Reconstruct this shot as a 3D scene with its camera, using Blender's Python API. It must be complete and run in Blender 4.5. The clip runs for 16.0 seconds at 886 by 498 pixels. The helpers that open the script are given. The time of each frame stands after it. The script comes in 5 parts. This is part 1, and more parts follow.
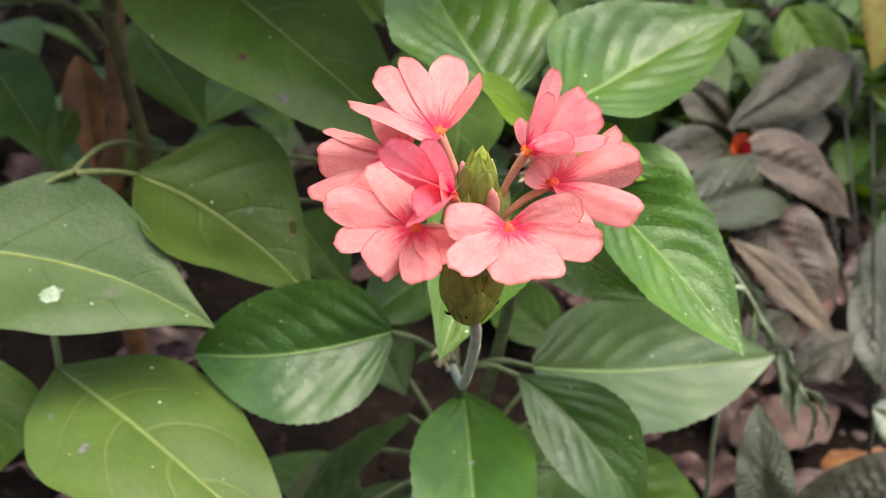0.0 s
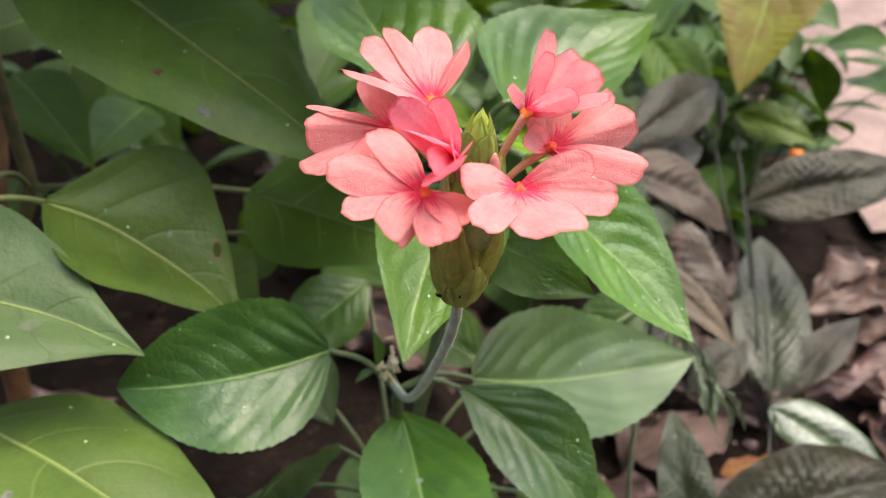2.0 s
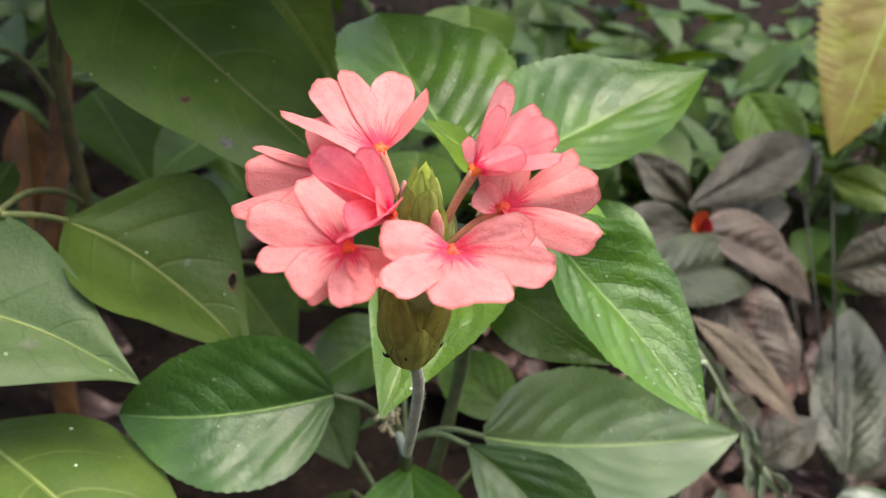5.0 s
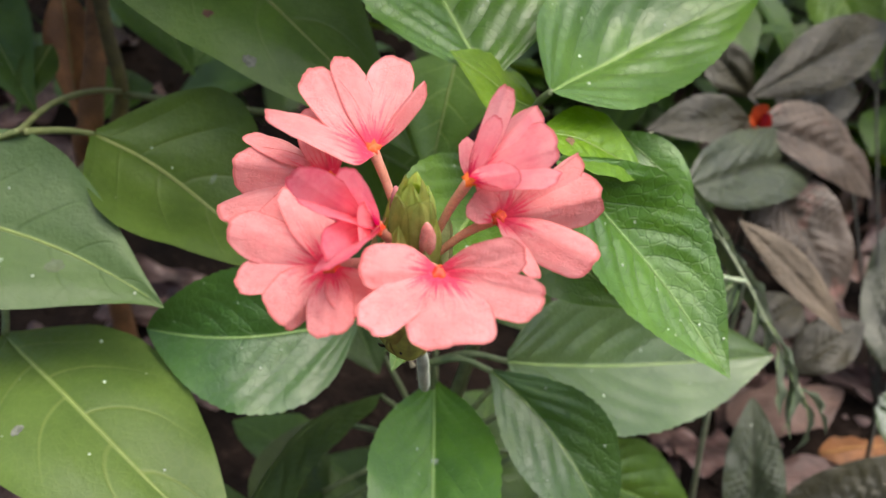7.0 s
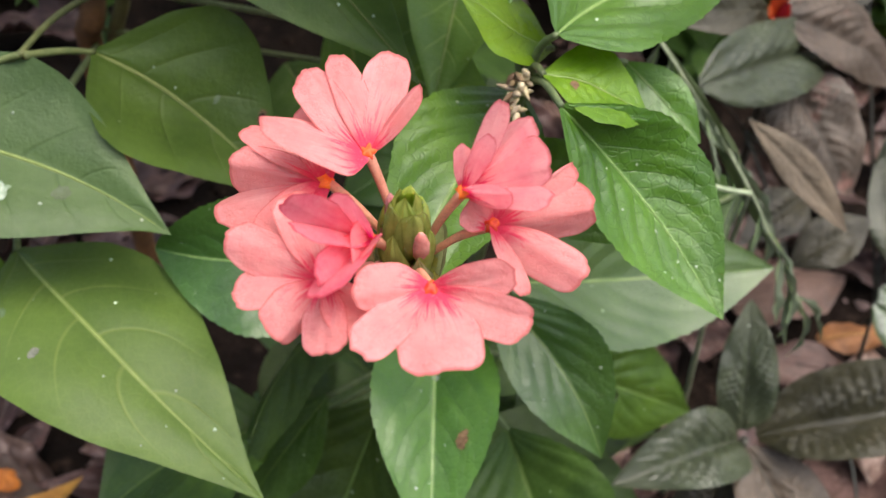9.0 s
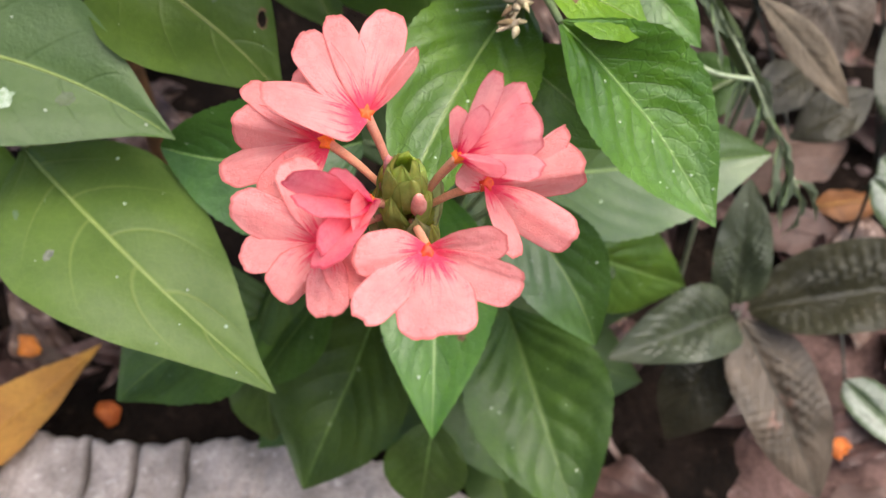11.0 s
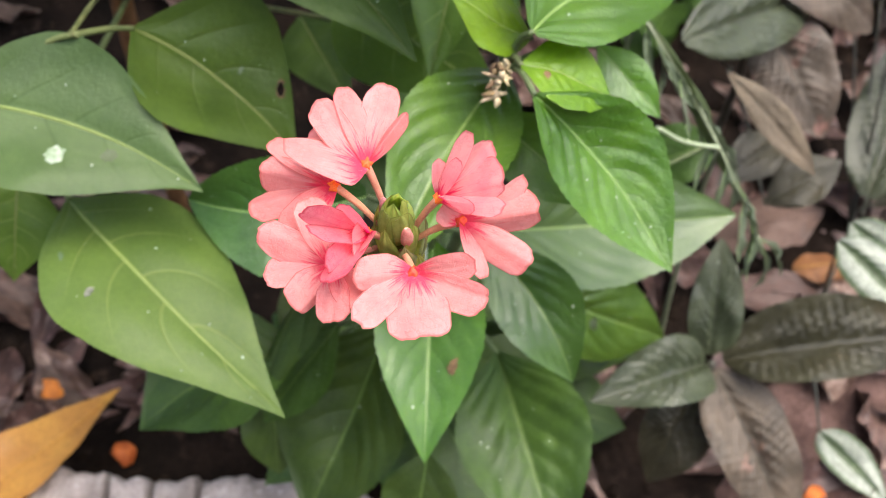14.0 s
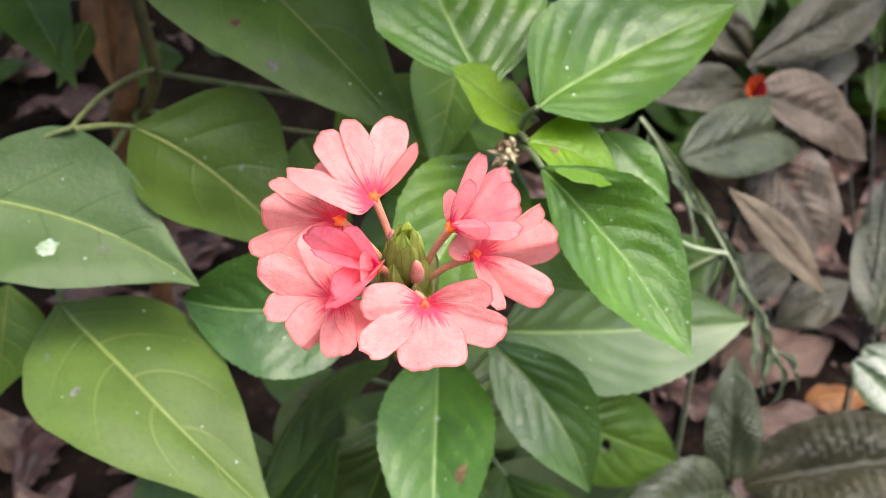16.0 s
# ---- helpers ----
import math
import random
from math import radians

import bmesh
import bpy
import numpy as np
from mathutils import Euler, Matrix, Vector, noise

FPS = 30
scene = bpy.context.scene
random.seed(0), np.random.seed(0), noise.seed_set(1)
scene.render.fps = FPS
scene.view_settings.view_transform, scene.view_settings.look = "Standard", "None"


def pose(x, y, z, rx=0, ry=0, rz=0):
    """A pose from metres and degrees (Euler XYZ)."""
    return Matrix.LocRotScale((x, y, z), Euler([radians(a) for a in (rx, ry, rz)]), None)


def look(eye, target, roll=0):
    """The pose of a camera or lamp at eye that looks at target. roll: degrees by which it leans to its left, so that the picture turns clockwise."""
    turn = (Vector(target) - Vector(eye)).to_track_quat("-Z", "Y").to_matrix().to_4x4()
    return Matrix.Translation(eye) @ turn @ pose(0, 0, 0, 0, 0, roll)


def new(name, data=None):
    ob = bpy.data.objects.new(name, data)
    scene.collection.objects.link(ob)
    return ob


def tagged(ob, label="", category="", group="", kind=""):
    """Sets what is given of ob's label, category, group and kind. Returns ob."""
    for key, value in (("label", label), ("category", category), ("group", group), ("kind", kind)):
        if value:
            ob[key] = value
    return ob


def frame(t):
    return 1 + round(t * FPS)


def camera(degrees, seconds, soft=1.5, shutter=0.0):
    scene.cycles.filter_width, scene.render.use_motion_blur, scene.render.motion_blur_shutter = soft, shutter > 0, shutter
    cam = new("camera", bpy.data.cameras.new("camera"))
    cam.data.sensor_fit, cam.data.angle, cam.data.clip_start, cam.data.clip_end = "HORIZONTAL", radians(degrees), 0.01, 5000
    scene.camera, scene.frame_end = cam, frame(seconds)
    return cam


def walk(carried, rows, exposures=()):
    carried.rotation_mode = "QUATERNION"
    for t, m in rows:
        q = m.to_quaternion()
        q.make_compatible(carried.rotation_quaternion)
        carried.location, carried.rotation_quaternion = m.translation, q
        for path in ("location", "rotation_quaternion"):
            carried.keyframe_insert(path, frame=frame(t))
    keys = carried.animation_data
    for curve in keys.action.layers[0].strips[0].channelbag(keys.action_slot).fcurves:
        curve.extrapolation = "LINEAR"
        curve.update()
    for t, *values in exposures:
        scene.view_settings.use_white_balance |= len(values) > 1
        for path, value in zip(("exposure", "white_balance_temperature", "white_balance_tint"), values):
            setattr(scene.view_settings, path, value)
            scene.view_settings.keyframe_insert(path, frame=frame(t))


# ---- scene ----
cam = camera(48.1, 16.0, soft=0.8)
# a phone's small aperture, focused on the flower head
cam.data.dof.use_dof = True
cam.data.dof.focus_distance = 0.188
cam.data.dof.aperture_fstop = 26.0
METRES, EYE, TILT, LEAN, TURN = 0.27, 0.49, -34.0, 0.0, 0.0
ROWS = [
    (0.0, 0.0, 0.0, 0.0, 0.0, 0.0, -0.0),
    (0.5, -0.0224, 0.0168, -0.0023, -2.5, 0.59, 1.29),
    (1.0, -0.0432, 0.0302, -0.0053, -5.43, 1.09, 2.8),
    (1.5, -0.0748, 0.0313, -0.0233, -7.53, 1.72, 3.45),
    (2.0, -0.0972, 0.0335, -0.0537, -8.32, 3.1, 3.58),
    (2.5, -0.093, 0.0556, -0.0719, -8.31, 4.33, 3.6),
    (3.0, -0.0833, 0.0697, -0.0789, -8.2, 5.63, 2.98),
    (3.5, -0.0576, 0.0803, -0.0804, -7.22, 6.23, 2.11),
    (6.0, 0.0448, 0.0699, 0.01, 0.5, 1.83, -2.68),
    (6.5, 0.0521, 0.093, 0.0407, 1.12, -1.12, -2.78),
    (7.0, 0.0541, 0.0916, 0.0653, 1.42, -4.14, -3.2),
    (7.5, 0.0596, 0.091, 0.0932, 1.72, -6.74, -3.67),
    (8.0, 0.0606, 0.1053, 0.1123, 2.05, -9.22, -3.82),
    (8.5, 0.0563, 0.1164, 0.1258, 2.23, -11.21, -3.85),
    (9.0, 0.0593, 0.096, 0.1618, 2.27, -13.3, -3.86),
    (9.5, 0.067, 0.082, 0.188, 2.29, -15.93, -3.74),
    (12.0, 0.056, 0.072, 0.2976, 2.76, -24.37, -3.82),
    (12.5, 0.0744, 0.0037, 0.3079, 2.97, -24.17, -3.99),
    (13.0, 0.0786, -0.0455, 0.2876, 3.07, -23.13, -4.04),
    (13.5, 0.0708, -0.0658, 0.2846, 3.12, -20.82, -4.13),
    (14.0, 0.0832, -0.0587, 0.2659, 3.16, -18.75, -4.18),
    (14.5, 0.0862, -0.0748, 0.2453, 2.95, -16.49, -3.98),
    (15.0, 0.0968, -0.0827, 0.2215, 2.87, -14.26, -3.57),
    (15.5, 0.0874, -0.0725, 0.1921, 2.79, -11.65, -3.52),
    (16.0, 0.0773, -0.038, 0.1532, 2.74, -8.6, -3.54),
]
walk(cam, [(t, pose(0, 0, EYE, TILT, LEAN, TURN) @ pose(METRES * x, METRES * y, METRES * z, 90 + pitch, roll, yaw)) for t, x, y, z, yaw, pitch, roll in ROWS],
     exposures=[(0.0, 1.07, 6800, 12), (3.5, 1.12, 6820, 12), (7.0, 0.87, 6600, 12), (12.2, 0.96, 6600, 12), (13.0, 1.10, 6600, 12), (15.0, 1.20, 6600, 12), (16.0, 1.19, 6600, 12)])

# ---- light: shade under trees, open sky above ----
SUN_UP, SUN_ROUND = 74.0, 92.0
world = bpy.data.worlds.new("world")
scene.world = world
world.use_nodes = True
wn = world.node_tree.nodes
sky = wn.new("ShaderNodeTexSky")
sky.sky_type = "NISHITA"
sky.sun_disc = False
sky.sun_elevation, sky.sun_rotation = radians(SUN_UP), radians(SUN_ROUND)
sky.air_density, sky.dust_density = 1.0, 6.0
wn["Background"].inputs["Strength"].default_value = 0.15
world.node_tree.links.new(sky.outputs["Color"], wn["Background"].inputs["Color"])
lamp = bpy.data.lights.new("sun", "SUN")
lamp.energy, lamp.angle, lamp.color = 1.8, radians(64), (1.0, 0.995, 0.98)
sun = new("sun", lamp)
a, e = radians(SUN_ROUND), radians(SUN_UP)
sun.matrix_world = look((math.sin(a) * math.cos(e) * 4, math.cos(a) * math.cos(e) * 4, math.sin(e) * 4), (0, 0.2, 0.3))


# ---- materials ----
class Nodes:
    """Short hand for building a node material."""

    def __init__(self, name):
        self.mat = bpy.data.materials.new(name)
        self.mat.use_nodes = True
        self.tree = self.mat.node_tree
        self.bsdf = self.tree.nodes["Principled BSDF"]
        self.out = self.tree.nodes["Material Output"]

    def put(self, socket, value):
        if isinstance(value, bpy.types.NodeSocket):
            self.tree.links.new(value, socket)
        elif value is not None:
            socket.default_value = value

    def math(self, op, x, y=None, z=None, clamp=False):
        n = self.tree.nodes.new("ShaderNodeMath")
        n.operation, n.use_clamp = op, clamp
        for socket, value in zip(n.inputs, (x, y, z)):
            self.put(socket, value)
        return n.outputs[0]

    def step(self, x, lo, hi, to0=0.0, to1=1.0):
        n = self.tree.nodes.new("ShaderNodeMapRange")
        n.interpolation_type = "SMOOTHSTEP"
        for socket, value in zip(n.inputs, (x, lo, hi, to0, to1)):
            self.put(socket, value)
        return n.outputs[0]

    def mix(self, fac, x, y, blend="MIX"):
        n = self.tree.nodes.new("ShaderNodeMix")
        n.data_type, n.blend_type = "RGBA", blend
        self.put(n.inputs[0], fac)
        for socket, value in ((n.inputs[6], x), (n.inputs[7], y)):
            self.put(socket, (*value, 1) if isinstance(value, tuple) else value)
        return n.outputs[2]

    def coords(self):
        n = self.tree.nodes.new("ShaderNodeTexCoord")
        sep = self.tree.nodes.new("ShaderNodeSeparateXYZ")
        self.tree.links.new(n.outputs["UV"], sep.inputs[0])
        return n.outputs["Object"], sep.outputs[0], sep.outputs[1]

    def noise(self, vector, scale, detail=4.0, rough=0.55):
        n = self.tree.nodes.new("ShaderNodeTexNoise")
        self.put(n.inputs["Vector"], vector)
        n.inputs["Scale"].default_value, n.inputs["Detail"].default_value = scale, detail
        n.inputs["Roughness"].default_value = rough
        return n.outputs["Fac"]

    def random(self):
        return self.tree.nodes.new("ShaderNodeObjectInfo").outputs["Random"]

    def combine(self, x, y, z):
        n = self.tree.nodes.new("ShaderNodeCombineXYZ")
        for socket, value in zip(n.inputs, (x, y, z)):
            self.put(socket, value)
        return n.outputs[0]

    def tint(self, colour, hue=0.5, sat=1.0, val=1.0):
        n = self.tree.nodes.new("ShaderNodeHueSaturation")
        for key, value in (("Hue", hue), ("Saturation", sat), ("Value", val), ("Color", colour)):
            self.put(n.inputs[key], value)
        return n.outputs[0]

    def bump(self, height, strength, distance):
        n = self.tree.nodes.new("ShaderNodeBump")
        n.inputs["Strength"].default_value, n.inputs["Distance"].default_value = strength, distance
        self.put(n.inputs["Height"], height)
        self.put(self.bsdf.inputs["Normal"], n.outputs[0])

    def finish(self, colour, rough, see_through=None, amount=0.0, spec=0.5):
        self.put(self.bsdf.inputs["Base Color"], colour)
        self.put(self.bsdf.inputs["Roughness"], rough)
        self.bsdf.inputs["Specular IOR Level"].default_value = spec
        if amount:
            t = self.tree.nodes.new("ShaderNodeBsdfTranslucent")
            m = self.tree.nodes.new("ShaderNodeMixShader")
            self.put(t.inputs["Color"], see_through)
            self.put(m.inputs[0], amount)
            self.tree.links.new(self.bsdf.outputs[0], m.inputs[1])
            self.tree.links.new(t.outputs[0], m.inputs[2])
            self.tree.links.new(m.outputs[0], self.out.inputs["Surface"])
        return self.mat


def leaf_material(name, light, dark, vein, count, sweep, rough, amount=0.22, vein_mix=0.35, spec=0.5, patch=None, wax=0.0, relief=0.12, cells=330.0, ribs=None):
    k = Nodes(name)
    spot, u, v = k.coords()
    side = k.math("ABSOLUTE", k.math("MULTIPLY_ADD", v, 2.0, -1.0))
    half = k.math("SIGN", k.math("SUBTRACT", v, 0.5))
    phase = k.math("MULTIPLY", k.math("SUBTRACT", u, k.math("MULTIPLY", k.math("POWER", side, 1.3), sweep)), count)
    phase = k.math("MULTIPLY_ADD", half, 0.22, phase)
    near = k.math("SUBTRACT", 0.5, k.math("ABSOLUTE", k.math("SUBTRACT", k.math("FRACT", phase), 0.5)))
    veins = k.math("MULTIPLY", k.step(near, 0.0, k.math("MULTIPLY_ADD", side, -0.03, 0.062), 1.0, 0.0), k.step(side, 0.35, 0.9, 1.0, 0.05))
    rib = k.step(side, 0.010, 0.032, 1.0, 0.0)
    wide, fine = k.noise(spot, 45.0), k.noise(spot, 420.0, 3.0)
    net = k.noise(spot, 1400.0, 2.0)
    cell = k.tree.nodes.new("ShaderNodeTexVoronoi")
    cell.feature = "DISTANCE_TO_EDGE"
    cell.inputs["Scale"].default_value = cells
    k.put(cell.inputs["Vector"], spot)
    mesh = k.step(cell.outputs["Distance"], 0.0, 0.09, 1.0, 0.0)
    colour = k.mix(k.step(wide, 0.3, 0.7), dark, light)
    colour = k.mix(k.math("MULTIPLY", fine, 0.35), colour, tuple(0.7 * c for c in dark))
    if patch:
        colour = k.mix(k.step(k.noise(spot, 28.0, 5.0, 0.65), 0.56, 0.70), colour, patch)
    k.bsdf.inputs["Coat Weight"].default_value = wax
    k.bsdf.inputs["Coat Roughness"].default_value = 0.38
    k.bsdf.inputs["Coat IOR"].default_value = 1.75
    colour = k.mix(k.math("MULTIPLY", mesh, 0.06 + 0.26 * max(0.0, relief - 0.2)), colour, vein)
    colour = k.mix(k.math("MULTIPLY", veins, vein_mix), colour, vein)
    colour = k.mix(k.math("MULTIPLY", rib, 0.75), colour, ribs or vein)
    flecks = k.step(k.noise(spot, 380.0, 1.0, 0.4), 0.80, 0.83)
    colour = k.mix(k.math("MULTIPLY", flecks, 0.55), colour, (0.55, 0.6, 0.5))
    rnd = k.random()
    colour = k.tint(colour, k.math("MULTIPLY_ADD", rnd, 0.02, 0.49), 1.0, k.math("MULTIPLY_ADD", rnd, 0.3, 0.85))
    k.bump(k.math("ADD", k.math("MULTIPLY_ADD", mesh, -relief, k.math("MULTIPLY", net, 0.5)), k.math("MULTIPLY_ADD", veins, -0.6, fine)), 0.6, 0.0005)
    return k.finish(colour, k.math("MULTIPLY_ADD", fine, 0.25, rough - 0.1), k.tint(colour, 0.475, 1.15, 1.6), amount, spec)


def petal_material(name, light, deep, heart, amount=0.40):
    k = Nodes(name)
    spot, u, v = k.coords()
    side = k.math("ABSOLUTE", k.math("MULTIPLY_ADD", v, 2.0, -1.0))
    streak = k.noise(k.combine(k.math("MULTIPLY", v, 16.0), k.math("MULTIPLY", u, 1.6), k.math("MULTIPLY", k.random(), 9.0)), 1.0, 3.0)
    lines = k.step(streak, 0.50, 0.62)
    cloud = k.noise(spot, 160.0)
    thread = k.noise(k.combine(k.math("MULTIPLY", v, 46.0), k.math("MULTIPLY", u, 5.0), k.math("MULTIPLY", k.random(), 7.0)), 1.0, 4.0, 0.6)
    colour = k.mix(k.step(cloud, 0.3, 0.75), light, deep)
    colour = k.mix(k.math("MULTIPLY", k.step(thread, 0.50, 0.66), 0.14), colour, tuple(0.9 * c for c in deep))
    colour = k.mix(k.math("MULTIPLY", lines, k.step(u, 0.2, 0.75, 0.13, 0.01)), colour, heart)
    colour = k.mix(k.step(k.math("SUBTRACT", u, k.math("MULTIPLY", lines, 0.12)), 0.11, 0.34, 0.95, 0.0), colour, heart)
    hair = k.noise(k.combine(k.math("MULTIPLY", v, 7.0), k.math("MULTIPLY", u, 1.1), k.math("MULTIPLY", k.random(), 13.0)), 1.0, 2.0)
    hair = k.step(k.math("ABSOLUTE", k.math("SUBTRACT", hair, 0.5)), 0.004, 0.022, 1.0, 0.0)
    colour = k.mix(k.math("MULTIPLY", hair, k.step(u, 0.22, 0.8, 0.5, 0.06)), colour, heart)
    crease = k.step(k.noise(spot, 900.0, 3.0, 0.6), 0.56, 0.66)
    colour = k.mix(k.math("MULTIPLY", crease, 0.16), colour, (0.90, 0.46, 0.45))
    # wrinkles drawn darker, mostly near the edge: crease shade put into the colour
    wrinkle = k.step(k.math("ABSOLUTE", k.math("SUBTRACT", k.noise(spot, 420.0, 4.0, 0.6), 0.5)), 0.004, 0.035, 1.0, 0.0)
    outer = k.math("MAXIMUM", k.step(side, 0.55, 0.95), k.step(u, 0.55, 0.95))
    colour = k.mix(k.math("MULTIPLY", wrinkle, k.math("MULTIPLY_ADD", outer, 0.22, 0.04)), colour, (0.85 * deep[0], 0.62 * deep[1], 0.60 * deep[2]))
    rim = k.math("MAXIMUM", k.step(side, 0.93, 0.99), k.step(u, 0.955, 0.99))
    colour = k.mix(k.math("MULTIPLY", rim, 0.75), colour, (0.78 * deep[0], 0.50 * deep[1], 0.48 * deep[2]))
    colour = k.tint(colour, 0.5, 1.0, k.math("MULTIPLY_ADD", k.random(), 0.10, 0.95))
    k.bump(k.math("ADD", k.math("MULTIPLY", thread, 0.2), k.math("MULTIPLY_ADD", wrinkle, -0.35, k.noise(spot, 480.0, 5.0, 0.68))), 0.45, 0.0007)
    return k.finish(colour, 0.6, k.tint(colour, 0.5, 1.05, 1.1), amount, 0.25)


def bract_material(name, light, dark, groove):
    """Ribbed along its length, darker in the grooves and at the tip's rim."""
    k = Nodes(name)
    spot, u, v = k.coords()
    wobble = k.math("MULTIPLY_ADD", k.noise(spot, 260.0), 0.16, v)
    ridge = k.math("ABSOLUTE", k.math("SUBTRACT", k.math("FRACT", k.math("MULTIPLY", wobble, 3.0)), 0.5))
    colour = k.mix(k.step(k.noise(spot, 320.0), 0.3, 0.7), dark, light)
    colour = k.mix(k.math("MULTIPLY", k.step(ridge, 0.02, 0.20, 1.0, 0.0), 0.22), colour, groove)
    side = k.math("ABSOLUTE", k.math("MULTIPLY_ADD", v, 2.0, -1.0))
    colour = k.mix(k.math("MULTIPLY", k.step(side, 0.84, 0.98), 0.7), colour, groove)
    colour = k.mix(k.math("MULTIPLY", k.step(k.noise(spot, 700.0, 4.0, 0.7), 0.55, 0.7), 0.25), colour, groove)
    rnd = k.random()
    colour = k.tint(colour, k.math("MULTIPLY_ADD", rnd, 0.03, 0.485), 1.0, k.math("MULTIPLY_ADD", rnd, 0.3, 0.85))
    k.bump(k.math("MULTIPLY_ADD", ridge, 2.0, k.noise(spot, 900.0)), 0.7, 0.0004)
    return k.finish(colour, 0.68, k.tint(colour, 0.49, 1.1, 1.4), 0.45, 0.25)


def plain_material(name, light, dark, scale, rough, bump=0.4, depth=0.0006, amount=0.0, spec=0.4, speck=None):
    k = Nodes(name)
    spot, u, v = k.coords()
    wide, fine = k.noise(spot, scale), k.noise(spot, scale * 9.0)
    colour = k.mix(k.step(wide, 0.32, 0.68), dark, light)
    colour = k.mix(k.math("MULTIPLY", k.step(fine, 0.4, 0.7), 0.4), colour, tuple(0.6 * c for c in dark))
    if speck:
        colour = k.mix(k.step(k.noise(spot, scale * 2.3, 6.0, 0.7), 0.56, 0.66), colour, speck)
    rnd = k.random()
    colour = k.tint(colour, k.math("MULTIPLY_ADD", rnd, 0.03, 0.485), 1.0, k.math("MULTIPLY_ADD", rnd, 0.5, 0.75))
    k.bump(k.math("ADD", wide, k.math("MULTIPLY", fine, 0.6)), bump, depth)
    return k.finish(colour, rough, colour, amount, spec)


GREEN_BROAD = leaf_material("broad green leaf", (0.122, 0.212, 0.030), (0.080, 0.153, 0.021), (0.29, 0.38, 0.10), 5.0, 0.26, 0.47, 0.26, 0.40, 0.42)
GREEN_DULL = leaf_material("dull blue-green leaf", (0.097, 0.170, 0.050), (0.069, 0.128, 0.036), (0.052, 0.100, 0.026), 5.0, 0.26, 0.45, 0.22, 0.45, 0.45, ribs=(0.25, 0.32, 0.10))
GREEN_FRESH = leaf_material("yellow-green broad leaf", (0.122, 0.224, 0.042), (0.086, 0.170, 0.030), (0.27, 0.36, 0.10), 5.0, 0.26, 0.45, 0.28, 0.32, 0.42)
# dark vein colour on glossy leaves paints the shade in creases between bulges
GREEN_GLOSS = leaf_material("glossy green leaf", (0.100, 0.224, 0.018), (0.054, 0.144, 0.012), (0.040, 0.105, 0.012), 6.5, 0.42, 0.40, 0.24, 0.45, 0.5, wax=0.4, relief=0.5, ribs=(0.22, 0.35, 0.09))
GREEN_DARK = leaf_material("dark glossy leaf", (0.068, 0.152, 0.024), (0.038, 0.098, 0.015), (0.030, 0.080, 0.012), 6.5, 0.42, 0.38, 0.20, 0.45, 0.5, wax=0.45, relief=0.5, ribs=(0.19, 0.30, 0.09))
# greyer base than GREEN_GLOSS: sky sheen painted into this leaf's colour
GREEN_SHEEN = leaf_material("glossy leaf with painted sheen", (0.094, 0.182, 0.046), (0.060, 0.130, 0.032), (0.050, 0.105, 0.024), 6.5, 0.42, 0.40, 0.20, 0.40, 0.5, wax=0.45, relief=0.5, ribs=(0.22, 0.32, 0.11))
# olive leaf tone, with the shade under the crown mixed into the colour
GREEN_OLIVE_SHADED = leaf_material("shaded olive leaf", (0.090, 0.170, 0.024), (0.057, 0.116, 0.017), (0.15, 0.20, 0.07), 5.0, 0.26, 0.46, 0.22, 0.22, 0.4)
# darker copy of the glossy leaf: shade on low leaves put into colour
GREEN_SHADED = leaf_material("shaded green leaf", (0.057, 0.115, 0.016), (0.031, 0.070, 0.010), (0.12, 0.20, 0.045), 6.5, 0.42, 0.42, 0.22, 0.14, 0.5, relief=0.3)
GREEN_YOUNG = leaf_material("young green leaf", (0.160, 0.310, 0.012), (0.105, 0.225, 0.010), (0.30, 0.43, 0.07), 6.5, 0.42, 0.36, 0.30, 0.12, 0.6, relief=0.25)
BRONZE = leaf_material("bronze leaf", (0.044, 0.041, 0.022), (0.022, 0.021, 0.011), (0.010, 0.010, 0.006), 11.0, 0.34, 0.42, 0.08, 0.5, 0.4, (0.056, 0.046, 0.028), relief=0.5, cells=230.0)
BRONZE_BROWN = leaf_material("browned bronze leaf", (0.135, 0.106, 0.076), (0.070, 0.058, 0.042), (0.048, 0.040, 0.028), 11.0, 0.34, 0.44, 0.08, 0.35, 0.4, (0.25, 0.140, 0.105), relief=0.4, cells=230.0)
BRONZE_GREEN = leaf_material("grey-green leaf", (0.058, 0.070, 0.036), (0.032, 0.041, 0.022), (0.024, 0.030, 0.016), 11.0, 0.34, 0.34, 0.1, 0.4, 0.55, relief=0.4, cells=230.0)


def striped_material():
    """Silvery bands along both halves of a leaf, with a dark middle and green edges."""
    k = Nodes("silver striped leaf")
    spot, u, v = k.coords()
    side = k.math("ABSOLUTE", k.math("MULTIPLY_ADD", v, 2.0, -1.0))
    ragged = k.math("MULTIPLY_ADD", k.noise(spot, 180.0), 0.24, k.math("ADD", side, -0.12))
    band = k.math("MULTIPLY", k.step(ragged, 0.15, 0.25), k.step(ragged, 0.76, 0.90, 1.0, 0.0))
    colour = k.mix(k.step(k.noise(spot, 90.0), 0.3, 0.7), (0.060, 0.095, 0.045), (0.105, 0.150, 0.075))
    colour = k.mix(band, colour, k.mix(k.step(k.noise(spot, 420.0), 0.35, 0.65), (0.22, 0.255, 0.205), (0.31, 0.35, 0.29)))
    k.bump(k.noise(spot, 600.0), 0.4, 0.0005)
    return k.finish(colour, 0.42, colour, 0.12, 0.5)


